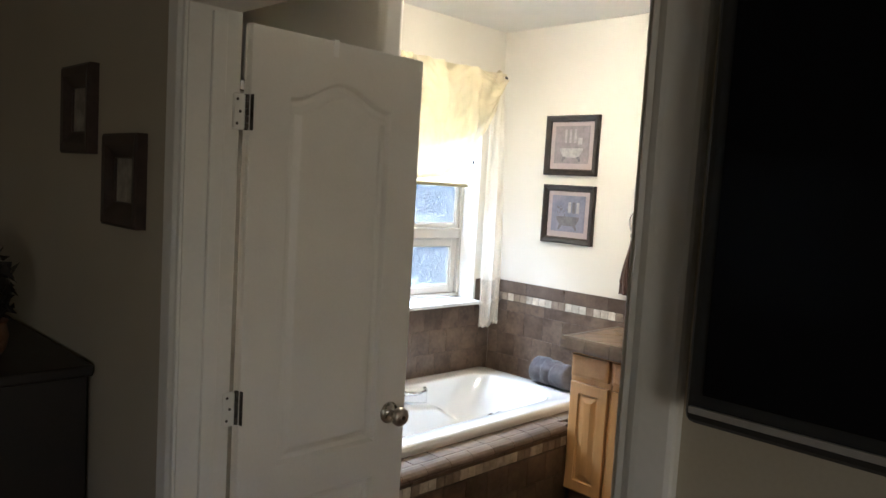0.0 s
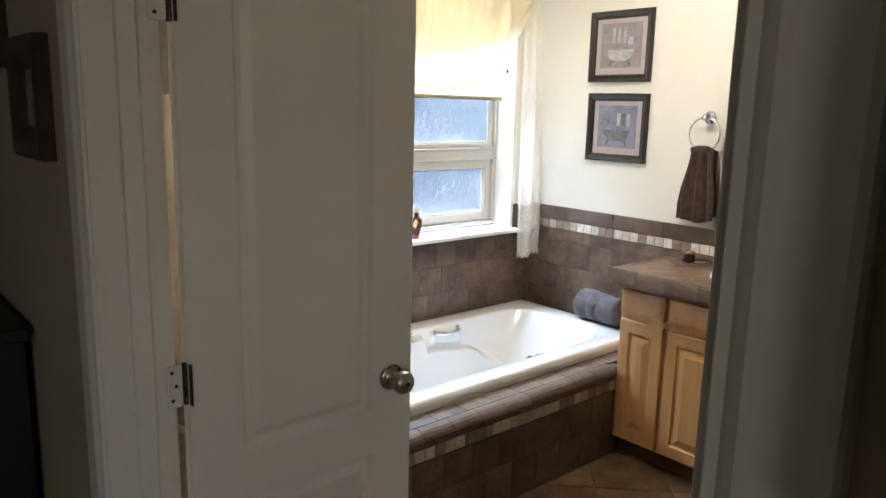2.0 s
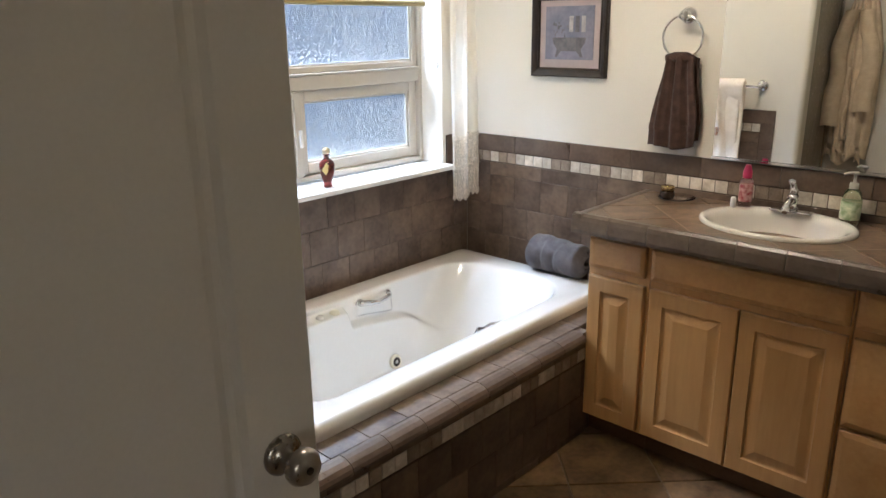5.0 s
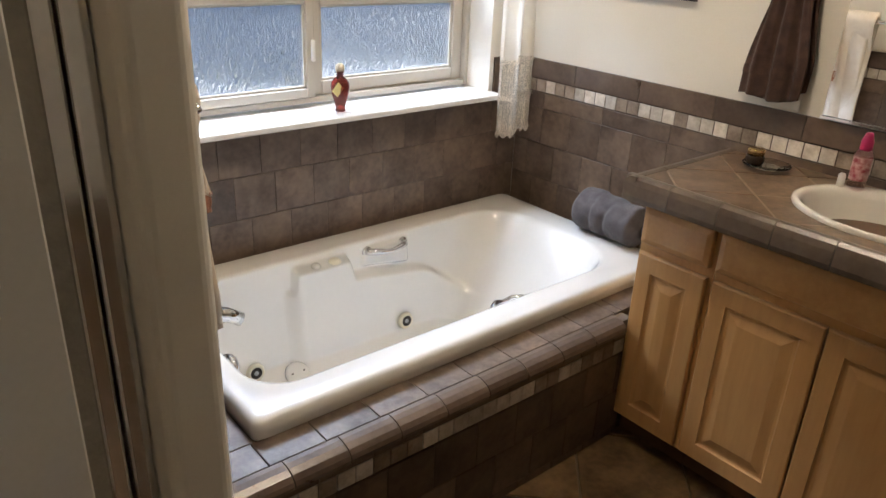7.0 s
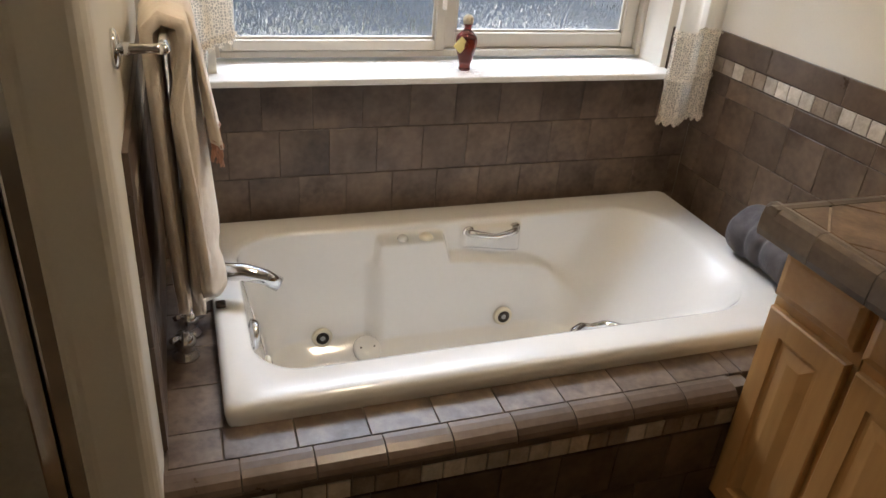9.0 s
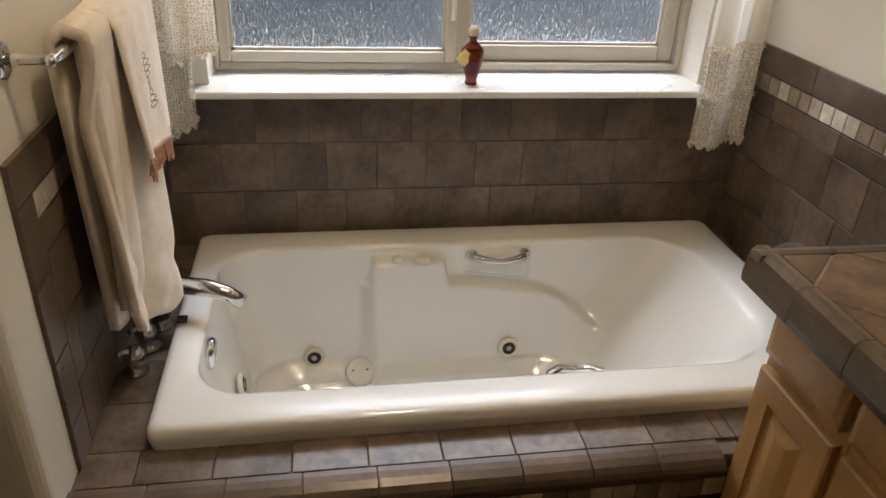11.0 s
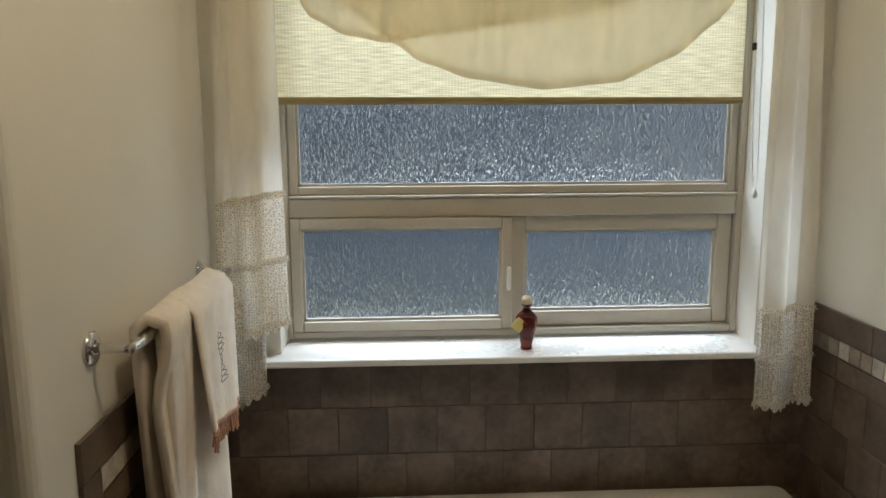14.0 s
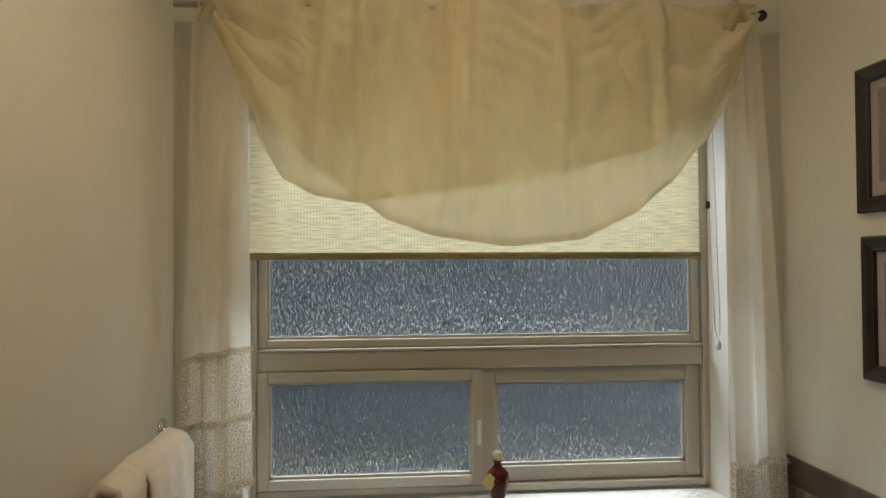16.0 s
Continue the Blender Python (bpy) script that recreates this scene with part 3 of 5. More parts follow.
# ---- shower beside the short wall ----
shower = thing("shower_enclosure", "chrome framed shower enclosure with dim glass", "shower", (0.76, 1.66, 0))
sb = (-0.76, -1.66, 0)
for nm, b in (("post", (SX0 - 0.045, SX0 - 0.003, 1.645, 1.685, 0.10, 1.95)), ("post", (BX + 0.003, BX + 0.04, 1.645, 1.685, 0.10, 1.95)), ("door_stile", (SX0 - 0.085, SX0 - 0.05, 1.650, 1.680, 0.13, 1.92)), ("rail", (BX + 0.04, SX0 - 0.045, 1.645, 1.685, 1.92, 1.96)), ("sill_rail", (BX + 0.003, SX0 - 0.003, 1.645, 1.685, 0.10, 0.13))):
    part(nm, box(*b, 0.006, 2), M_CHROME, shower, m=Matrix.Translation(sb))
gl = part("glass", box(BX + 0.04, SX0 - 0.085, 1.662, 1.668, 0.13, 1.92), M_SHOWERGLASS, shower, "dim shower glass", m=Matrix.Translation(sb))
part("curb", box(BX + 0.003, SX0 - 0.003, 1.61, 1.72, 0.0, 0.10, 0.01, 2), M_SHOWERWALL, shower, m=Matrix.Translation(sb))
part("surround", box(BX + 0.004, SX0 - 0.004, WY - 0.012, WY - 0.003, 0.05, 2.1), M_SHOWERWALL, shower, m=Matrix.Translation(sb))
part("pan", box(BX + 0.004, SX0 - 0.004, 1.72, WY - 0.013, 0.0, 0.05), M_SHOWERWALL, shower, m=Matrix.Translation(sb))

rk = thing("robe_hook", "chrome robe hook on the wall", "hook", (BX, 1.520, 1.80))
part("wall_plate", lathe([(0.0, 0.0), (0.022, 0.0), (0.022, 0.004), (0.014, 0.008), (0.0, 0.008)], 20, axis="x"), M_CHROME, rk, "", True)
part("arm", tube([(0.004, 0, 0.0), (0.03, 0, -0.006), (0.05, 0, 0.004), (0.056, 0, 0.022)], [0.006, 0.005, 0.005, 0.007], 10), M_CHROME, rk, "", True)

# ---- window ----
win = thing("window_1", "almond vinyl window with rain-textured privacy glass", "window", (2.21, 2.765, 0.94), kind="structure")
wl = Matrix.Translation((-2.21, -2.765, -0.94))
FY0, FY1 = 2.752, 2.80


def bar(nm, x0, x1, z0, z1, y0=FY0, y1=FY1, bev=0.004, parent=None, lab=""):
    return part(nm, box(x0, x1, y0, y1, z0, z1, bev, 2), M_WINFRAME, parent or win, lab, m=wl if (parent or win) == win else None)


bar("frame_side", OX0, 1.517, OZ0 + 0.012, OZ1, FY0 - 0.012)
bar("frame_side", 2.905, OX1, OZ0 + 0.012, OZ1, FY0 - 0.012)
bar("frame_sill", 1.517, 2.905, OZ0 + 0.012, 0.958, FY0 - 0.012)
bar("frame_head", 1.517, 2.905, OZ1 - 0.03, OZ1, FY0 - 0.012)
bar("transom", 1.517, 2.905, 1.315, 1.375, FY0 - 0.008)
bar("transom_lip", 1.517, 2.905, 1.375, 1.383, FY0 - 0.016, FY1)


def sash(nm, x0, x1, z0, z1, y, glass, fw=0.026):
    s = bar(nm, x0, x0 + fw, z0, z1, y, y + 0.03)
    b2 = bmesh.new()
    for q in ((x0, x0 + fw, z0, z1), (x1 - fw, x1, z0, z1), (x0 + fw, x1 - fw, z0, z0 + fw), (x0 + fw, x1 - fw, z1 - fw, z1)):
        box(q[0], q[1], y, y + 0.03, q[2], q[3], 0.004, 2, b2)
    for q in ((x0 + fw, x0 + fw + 0.008, z0 + fw, z1 - fw), (x1 - fw - 0.008, x1 - fw, z0 + fw, z1 - fw), (x0 + fw, x1 - fw, z0 + fw, z0 + fw + 0.008), (x0 + fw, x1 - fw, z1 - fw - 0.008, z1 - fw)):
        box(q[0], q[1], y + 0.010, y + 0.028, q[2], q[3], bm=b2)
    me = finish(nm, b2, M_WINFRAME)
    s.data = me
    p = part("pane", box(x0 + fw - 0.004, x1 - fw + 0.004, y + 0.014, y + 0.019, z0 + fw - 0.004, z1 - fw + 0.004), glass, s, "rain-textured privacy glass")
    p.visible_shadow = False
    return s


sash("upper_sash", 1.518, 2.904, 1.3835, OZ1 - 0.032, 2.756, M_RAINGLASS_UP)
ls = sash("sliding_sash", 1.519, 2.200, 0.960, 1.314, 2.731, M_RAINGLASS, 0.032)
sash("fixed_sash", 2.196, 2.903, 0.959, 1.3145, 2.763, M_RAINGLASS, 0.048)
part("latch", box(2.182, 2.196, 2.717, 2.731, 1.085, 1.160, 0.005, 2), M_WHITEPL, ls, "white window latch")
# sill and reveal
structure("window_sill", box(1.455, 2.945, 2.535, FY0 - 0.013, 0.909, 0.930, 0.006, 3), M_SILL, "window sill", "glossy white painted window sill")

# roller shade
shade = thing("roller_shade", "woven ochre roller shade drawn halfway down", "window shade", (2.18, 2.66, 1.66))
sm_ = Matrix.Translation((-2.18, -2.66, -1.66))
part("fabric", sheet(lambda u, v: (1.512 + 1.352 * u, 2.662 + 0.0015 * math.sin(u * 40), 1.665 + (OZ1 - 0.05 - 1.665) * v), 40, 12), M_SHADE, shade, "", False, sm_)
part("hem_bar", tube([(1.512, 2.660, 1.664), (2.864, 2.660, 1.660)], 0.011, 12), M_SHADEBAR, shade, "ochre hem bar", True, sm_)
part("roller", tube([(1.510, 2.662, OZ1 - 0.035), (2.915, 2.662, OZ1 - 0.035)], 0.022, 14), M_SHADEBAR, shade, "", True, sm_)
cord = thing("shade_cord", "thin white beaded cord hanging from the shade", "cord", (2.885, 2.625, 1.4))
cm_ = Matrix.Translation((-2.885, -2.625, -1.4))
part("loop", tube([(2.876, 2.64, 2.2), (2.878, 2.63, 1.9), (2.882, 2.62, 1.6), (2.888, 2.615, 1.44), (2.896, 2.612, 1.405), (2.903, 2.615, 1.44), (2.900, 2.622, 1.7), (2.892, 2.635, 2.2)], 0.0016, 6), M_WHITEPL, cord, "", True, cm_)
part("clip", box(2.872, 2.884, 2.624, 2.636, 1.800, 1.822, 0.003), M_BRONZE, cord, "small dark cord clip", False, cm_)
part("tassel", lathe([(0.0, 1.375), (0.006, 1.378), (0.008, 1.39), (0.003, 1.405), (0.0, 1.405)], 10, at=(2.897, 2.612, 0)), M_WHITEPL, cord, "", True, cm_)

# ---- outside: neighbour's wall, hedge ----
nb = thing("neighbour_house", "blue-grey sided neighbouring house wall in shade", "house", (2.2, 7.2, -0.35))
part("wall", box(-9, 9, 0, 6, 0, 3.3), M_SIDING, nb)
for i in range(16):
    part("siding_board", box(-9, 9, -0.03, -0.002, 0.05 + 0.2 * i, 0.235 + 0.2 * i), M_SIDING, nb)
part("roof", box(-9.4, 9.4, -0.5, 6.4, 3.3, 3.45), M_BLACK, nb)
hd = thing("hedge", "dark evergreen shrub outside the frosted window", "shrub", (0.6, 6.0, -0.35))
hb = bmesh.new()
rng = random.Random(4)
for i in range(420):
    a, r, z = rng.uniform(0, 6.3), rng.random() ** 0.5, rng.uniform(0.05, 3.0)
    c = Vector((1.5 * r * math.cos(a), 0.55 * r * math.sin(a), z))
    s = rng.uniform(0.06, 0.16)
    q = [c + Vector((rng.uniform(-s, s), rng.uniform(-s, s), rng.uniform(-s, s))) for _ in range(4)]
    vs = [hb.verts.new(p) for p in q]
    hb.faces.new(vs[:3])
    hb.faces.new((vs[0], vs[2], vs[3]))
part("crown", hb, M_HEDGE, hd)
part("trunk", tube([(0, 0, 0), (0.02, 0, 1.2), (0, 0, 2.6)], [0.08, 0.06, 0.02], 8), M_TOE, hd)

# ---- tub ----


def rr_pts(x0, x1, y0, y1, rl, rr, nc=14):
    """Rounded rectangle; left corners rl, right corners rr; anticlockwise from the front left."""
    pts = []
    cs = [(x1 - rr, y0 + rr, rr, -90), (x1 - rr, y1 - rr, rr, 0), (x0 + rl, y1 - rl, rl, 90), (x0 + rl, y0 + rl, rl, 180)]
    corners = []
    for cx, cy, r, a0 in cs:
        corners.append([(cx + r * math.cos(radians(a0 + 90 * i / nc)), cy + r * math.sin(radians(a0 + 90 * i / nc))) for i in range(nc + 1)])
    for k in range(4):
        pts += corners[k]
        a, b = corners[k][-1], corners[(k + 1) % 4][0]
        ne = 24 if k % 2 == 0 else 150
        pts += [(a[0] + (b[0] - a[0]) * i / ne, a[1] + (b[1] - a[1]) * i / ne) for i in range(1, ne)]
    return pts


def ramp01(x, a, b):
    t = min(1, max(0, (x - a) / (b - a)))
    return t * t * (3 - 2 * t)


TX0, TX1, TY0, TY1 = 1.43, 3.03, 1.725, 2.585
levels = []
for z, x0, x1, y0, y1, rl, rr in ((DECK - 0.006, TX0 + 0.004, TX1 - 0.004, TY0 + 0.004, TY1 - 0.004, 0.03, 0.03), (0.462, TX0, TX1, TY0, TY1, 0.03, 0.03), (0.478, TX0 + 0.002, TX1 - 0.002, TY0 + 0.002, TY1 - 0.002, 0.03, 0.03),
                                  (0.487, TX0 + 0.008, TX1 - 0.008, TY0 + 0.008, TY1 - 0.008, 0.03, 0.03), (0.491, TX0 + 0.02, TX1 - 0.02, TY0 + 0.02, TY1 - 0.02, 0.03, 0.03)):
    levels.append([(x, y, z) for x, y in rr_pts(x0, x1, y0, y1, rl, rr)])
levels.append([(x, y, 0.490) for x, y in rr_pts(1.492, 2.915, 1.822, 2.482, 0.12, 0.20)])
levels.append([(x, y, 0.486) for x, y in rr_pts(1.502, 2.900, 1.832, 2.472, 0.12, 0.20)])
NL = 110
for k in range(1, NL + 1):
    d = k / NL
    z = 0.484 - 0.410 * d
    w = d ** 1.1
    x0, x1 = 1.506 + 0.085 * w + 0.03 * ramp01(d, 0.85, 1), 2.895 - 0.36 * d ** 0.9 - 0.05 * ramp01(d, 0.85, 1)
    y0, y1 = 1.838 + 0.055 * w + 0.05 * ramp01(d, 0.85, 1), 2.468 - 0.055 * w - 0.05 * ramp01(d, 0.85, 1)
    ring = []
    for x, y in rr_pts(x0, x1, y0, y1, 0.12, 0.18):
        # arm rest falling away to the back, button shelf, hollow behind the handle
        seat = 0.385 - 0.030 * ramp01(x, 2.18, 2.45) - 0.16 * ramp01(x, 2.42, 2.74)
        panel = ramp01(x, 1.920, 1.936) * (1 - ramp01(x, 2.140, 2.165)) * (y > 2.15)
        led = seat + (0.462 - seat) * panel
        inw = 0.040 * ramp01(x, 1.885, 1.950) * (1 - ramp01(x, 2.52, 2.76)) * (1 - ramp01(z, led - 0.022, led + 0.004))
        inw -= 0.014 * ramp01(x, 2.205, 2.222) * (1 - ramp01(x, 2.402, 2.420)) * ramp01(z, led + 0.008, led + 0.022) * (1 - ramp01(z, 0.455, 0.470))
        edge = ramp01(abs(y - (y0 + y1) / 2), 0.12, 0.26)
        ring.append((x, y - math.copysign(inw * edge, y - (y0 + y1) / 2), z))
    levels.append(ring)
tub = thing("bathtub", "white acrylic whirlpool tub set into a tiled deck", "bathtub", (2.23, 2.15, DECK))
tm = Matrix.Translation((-2.23, -2.15, -DECK))
bm = bmesh.new()
vr = [[bm.verts.new(p) for p in ring] for ring in levels]
n = len(vr[0])
for a, b in zip(vr, vr[1:]):
    for i in range(n):
        bm.faces.new((a[i], a[(i + 1) % n], b[(i + 1) % n], b[i]))
bm.faces.new(vr[-1])
shell = part("shell", bm, M_TUB, tub, "glossy white tub shell with moulded armrests", True, tm)


def jet(x, y, z, rz):
    j = part("jet", lathe([(0.0, 0.004), (0.028, 0.004), (0.033, 0.0), (0.030, -0.008), (0.022, -0.011), (0.020, -0.004), (0.0, -0.003)], 24, axis="y"), M_IVORY, tub, "ivory whirlpool jet with a chrome eyeball", True)
    j.matrix_basis = tm @ pose(x, y, z, -8, 0, rz)
    part("eyeball", lathe([(0.0, -0.012), (0.008, -0.011), (0.013, -0.006), (0.015, -0.002), (0.0, -0.002)], 16, axis="y"), M_TVSTRIP, j, "chrome jet eyeball", True)
    part("ring", lathe([(0.0165, -0.0105), (0.018, -0.012), (0.0205, -0.0105), (0.018, -0.0095), (0.0165, -0.0105)], 20, axis="y"), M_BRONZE, j, "", True)


jet(2.350, 2.374, 0.165, 0)
jet(1.752, 2.412, 0.142, 0)
jet(1.562, 2.165, 0.245, 90)
sc = part("suction_cover", lathe([(0.0, -0.010), (0.036, -0.009), (0.044, -0.004), (0.046, 0.002), (0.0, 0.003)], 28, axis="y"), M_TUB, tub, "round white suction cover", True)
sc.matrix_basis = tm @ pose(1.889, 2.372, 0.104, -48, 0, 0)
for du in (-0.022, 0.022):
    part("screw", lathe([(0.0, -0.0125), (0.003, -0.0125), (0.003, -0.009), (0.0, -0.009)], 10, at=(du, 0, 0.004), axis="y"), M_BRONZE, sc)
for x, r in ((2.005, 0.013), (2.080, 0.017)):
    part("air_button", lathe([(0.0, 0.012), (r * 0.7, 0.012), (r, 0.009), (r * 1.25, 0.004), (r * 1.35, 0.0), (0.0, 0.0)], 22), M_IVORY if r > 0.015 else M_TUB, tub, "round air control button", True, tm @ pose(x, 2.430, 0.4585, 6, 0, 0))


def grab(x0, x1, y, z, into):
    g = part("grab_handle", tube([(x0, y, z), (x0 + 0.004, y + into * 0.022, z + 0.004), (x0 + 0.03, y + into * 0.038, z + 0.004), ((x0 + x1) / 2, y + into * 0.042, z - 0.004), (x1 - 0.03, y + into * 0.038, z + 0.002), (x1 - 0.004, y + into * 0.022, z), (x1, y, z)], [0.016, 0.013, 0.012, 0.0085, 0.011, 0.013, 0.016], 12), M_CHROME, tub, "curved chrome grab handle", True, tm)
    for x in (x0, x1):
        part("flange", lathe([(0.0, -0.004), (0.021, -0.004), (0.019, into * 0.008), (0.0, into * 0.010)], 18, at=(x, y, z), axis="y"), M_CHROME, g, "", True)


grab(2.232, 2.392, 2.462, 0.448, -1)
grab(2.300, 2.430, 1.842, 0.455, 1)
ov = part("overflow_plate", lathe([(0.0, 0.022), (0.034, 0.020), (0.040, 0.012), (0.041, 0.0), (0.0, -0.002)], 26, axis="x"), M_CHROME, tub, "round chrome overflow plate", True)
ov.matrix_basis = tm @ pose(1.510, 2.048, 0.440, 0, 10, 0)

# tub filler on the deck
filler = thing("tub_faucet", "arched chrome tub spout on the tiled deck", "faucet", (1.385, 2.175, DECK))
fm = Matrix.Translation((-1.385, -2.175, -DECK))
part("base", lathe([(0.0, 0), (0.032, 0), (0.032, 0.006), (0.024, 0.012), (0.021, 0.035), (0.0, 0.035)], 22), M_CHROME, filler, "", True)
part("spout", tube([(1.385, 2.175, 0.47), (1.390, 2.175, 0.512), (1.412, 2.170, 0.545), (1.455, 2.160, 0.562), (1.510, 2.148, 0.562), (1.560, 2.138, 0.548), (1.595, 2.130, 0.526)], [0.025, 0.025, 0.025, 0.024, 0.022, 0.020, 0.019], 18), M_CHROME, filler, "", True, fm)
part("diverter", box(1.437, 1.462, 2.10, 2.13, 0.492, 0.500, 0.003), M_BRONZE, filler, "dark square diverter button", False, fm)
for (vx, vy) in ((1.361, 1.995), (1.370, 2.085)):
    vv = thing("tap_handle", "chrome lever tap on the tiled tub deck", "tap", (vx, vy, DECK), "tub taps")
    part("base", lathe([(0.0, 0), (0.030, 0), (0.031, 0.006), (0.022, 0.012), (0.017, 0.022), (0.024, 0.034), (0.026, 0.048), (0.018, 0.060), (0.010, 0.066), (0.0, 0.067)], 22), M_CHROME, vv, "", True)
    part("lever", tube([(-0.002, 0, 0.056), (-0.016, -0.018, 0.066), (-0.026, -0.034, 0.070)], [0.007, 0.006, 0.0075], 10), M_CHROME, vv, "", True)

# ---- tub deck ----
APY = 1.60
deck = structure("tub_deck", box(SX1, 2.655, APY, 1.70, 0, DECK - 0.008), M_GROUT, "tub deck", "tiled tub surround with stone deck and mosaic band")
db = bmesh.new()
box(SX1, 1.46, 1.70, WY, 0, DECK - 0.008, bm=db)
box(1.46, WX, 1.70, 1.76, 0, DECK - 0.008, bm=db)
box(2.99, WX, 1.76, WY, 0, DECK - 0.008, bm=db)
box(1.46, 2.99, 2.55, WY, 0, DECK - 0.008, bm=db)
structure("tub_platform", db, M_GROUT, "tub deck", "tiled platform carrying the tub")
# bullnose rail: one half-round piece, shared
prof = [(0.037, 0.000), (0.022, 0.0015), (0.006, -0.001), (-0.010, -0.008), (-0.020, -0.018), (-0.024, -0.029), (-0.021, -0.040), (-0.012, -0.046), (0.004, -0.047), (0.037, -0.012)]


def extruded(prof, length, material, name):
    bm = bmesh.new()
    e = 0.001
    rings = []
    for x, k in ((0, 0.97), (e, 1.0), (length - e, 1.0), (length, 0.97)):
        cy, cz = sum(p[0] for p in prof) / len(prof), sum(p[1] for p in prof) / len(prof)
        rings.append([bm.verts.new((x, cy + (a - cy) * k, cz + (b - cz) * k)) for a, b in prof])
    for a, b in zip(rings, rings[1:]):
        for i in range(len(prof)):
            bm.faces.new((a[i], a[(i + 1) % len(prof)], b[(i + 1) % len(prof)], b[i]))
    bm.faces.new(rings[0])
    bm.faces.new(rings[-1])
    return finish(name, bm, material)


rail_me = extruded(prof, 0.1425, M_CAP, "edge_tile")
x = SX1 - 0.004
while x < 2.60:
    ob = new("edge_tile", rail_me)
    ob.matrix_basis = pose(x, APY, DECK)
    ob.parent = deck
    if x + 0.1445 > 2.645:
        ob.scale.x = (2.645 - x) / 0.1425
    x += 0.1445

# ---- cabinet units of the vanity ----
FX = 2.621
DSTEP = [(0.0, 0.0), (0.002, 0.005), (0.006, 0.0075), (0.014, 0.0075), (0.040, 0.0015), (0.043, 0.001)]


def front(parent, kind, y0, y1, z0, z1, lab=""):
    """A door or drawer front from y0 (north) to y1, facing -x."""
    w, h = y0 - y1, z1 - z0
    if kind == "door":
        bm = panelled(w, h, 0.019, [rect(0.052, w - 0.052, 0.055, h - 0.055)], DSTEP, 0.004)
        mt = M_MAPLE
    else:
        bm = panelled(w, h, 0.019, [rect(0.004, w - 0.004, 0.004, h - 0.004)], [(0.0, 0.0), (0.012, -0.0035), (0.014, -0.0038)], 0.003)
        mt = M_MAPLE_H
    ob = part(kind, bm, mt, parent, lab)
    ob.matrix_basis = parent.matrix_basis.inverted() @ pose(FX, y0, z0, 0, 0, -90)
    return ob


def unit(y0, y1, lab):
    u = thing("vanity_cabinet", lab, "cabinet", (2.86, (y0 + y1) / 2, 0), "vanity cabinets")
    u.matrix_basis = pose(2.86, (y0 + y1) / 2, 0)
    iv = u.matrix_basis.inverted()
    b = bmesh.new()
    box(FX + 0.020, 3.085, y1 + 0.001, y0 - 0.001, 0.085, 0.836, 0.001, 1, b)
    part("body", b, M_MAPLE, u, "", False, iv)
    part("toe_kick", box(2.690, 2.72, y1 + 0.001, y0 - 0.001, 0.0, 0.085), M_TOE, u, "brown toe kick", False, iv)
    return u


u1 = unit(1.602, 1.352, "honey maple vanity cabinet with one drawer and a narrow raised-panel door")
front(u1, "drawer", 1.592, 1.366, 0.703, 0.815)
front(u1, "door", 1.592, 1.366, 0.096, 0.672)
u2 = unit(1.352, 0.698, "honey maple sink cabinet with two raised-panel doors")
front(u2, "false_drawer", 1.344, 0.706, 0.703, 0.815)
front(u2, "door", 1.344, 1.029, 0.096, 0.672)
front(u2, "door", 1.023, 0.706, 0.096, 0.672)
u3 = unit(0.698, 0.20, "honey maple vanity cabinet with three drawers")
front(u3, "drawer", 0.690, 0.208, 0.703, 0.822)
front(u3, "drawer", 0.690, 0.208, 0.388, 0.672)
front(u3, "drawer", 0.690, 0.208, 0.096, 0.372)
vent = thing("toe_kick_vent", "black slotted vent in the vanity toe kick", "vent", (2.688, 0.50, 0.045))
part("frame", box(-0.006, 0.0, -0.13, 0.13, -0.035, 0.035, 0.003), M_BLACK, vent)
for i in range(12):
    part("slat", box(-0.009, -0.006, -0.118 + 0.0205 * i, -0.106 + 0.0205 * i, -0.028, 0.028), M_IVORY, vent)

# ---- counter ----
CT = 0.910
SINK = (2.855, 1.025, 0.205, 0.250)
counter = thing("countertop", "brown tiled vanity countertop with slate bullnose edge", "countertop", (2.83, 0.9, 0.84))
cm0 = pose(-2.83, -0.9, -0.84)
bm = bmesh.new()
ys = [0.13 + (1.625 - 0.13) * i / 100 for i in range(101)]
xs = [2.575 + (3.088 - 2.575) * i / 36 for i in range(37)]


def in_sink(x, y, k=0.94):
    return ((x - SINK[0]) / (SINK[2] * k)) ** 2 + ((y - SINK[1]) / (SINK[3] * k)) ** 2 < 1


bot = box(2.585, 3.088, 0.14, 1.622, 0.838, 0.846)
part("underside", bot, M_TOE, counter, "", False, cm0)
gv = {}
for i in range(100):
    for j in range(36):
        if not in_sink((xs[j] + xs[j + 1]) / 2, (ys[i] + ys[i + 1]) / 2):
            q = []
            for a, b in ((i, j), (i, j + 1), (i + 1, j + 1), (i + 1, j)):
                if (a, b) not in gv:
                    gv[(a, b)] = bm.verts.new((xs[b], ys[a], CT - 0.004))
                q.append(gv[(a, b)])
            bm.faces.new(q)
part("grout_bed", bm, M_COUNTERGROUT, counter, "pale grout lines", False, cm0)
nprof = [(-0.060, -0.070), (-0.063, -0.055), (-0.060, -0.022), (-0.056, -0.006), (-0.047, 0.002), (-0.036, 0.003), (-0.024, 0.001), (-0.024, -0.008), (-0.045, -0.070)]
nose_me = extruded(nprof, 0.1485, M_NOSE, "edge_tile")
y = 1.637
k = 0
while y > 0.15:
    ob = new("edge_tile", nose_me)
    ob.matrix_basis = cm0 @ pose(2.622, y, CT, 0, 0, -90)
    ob.parent = counter
    y -= 0.150
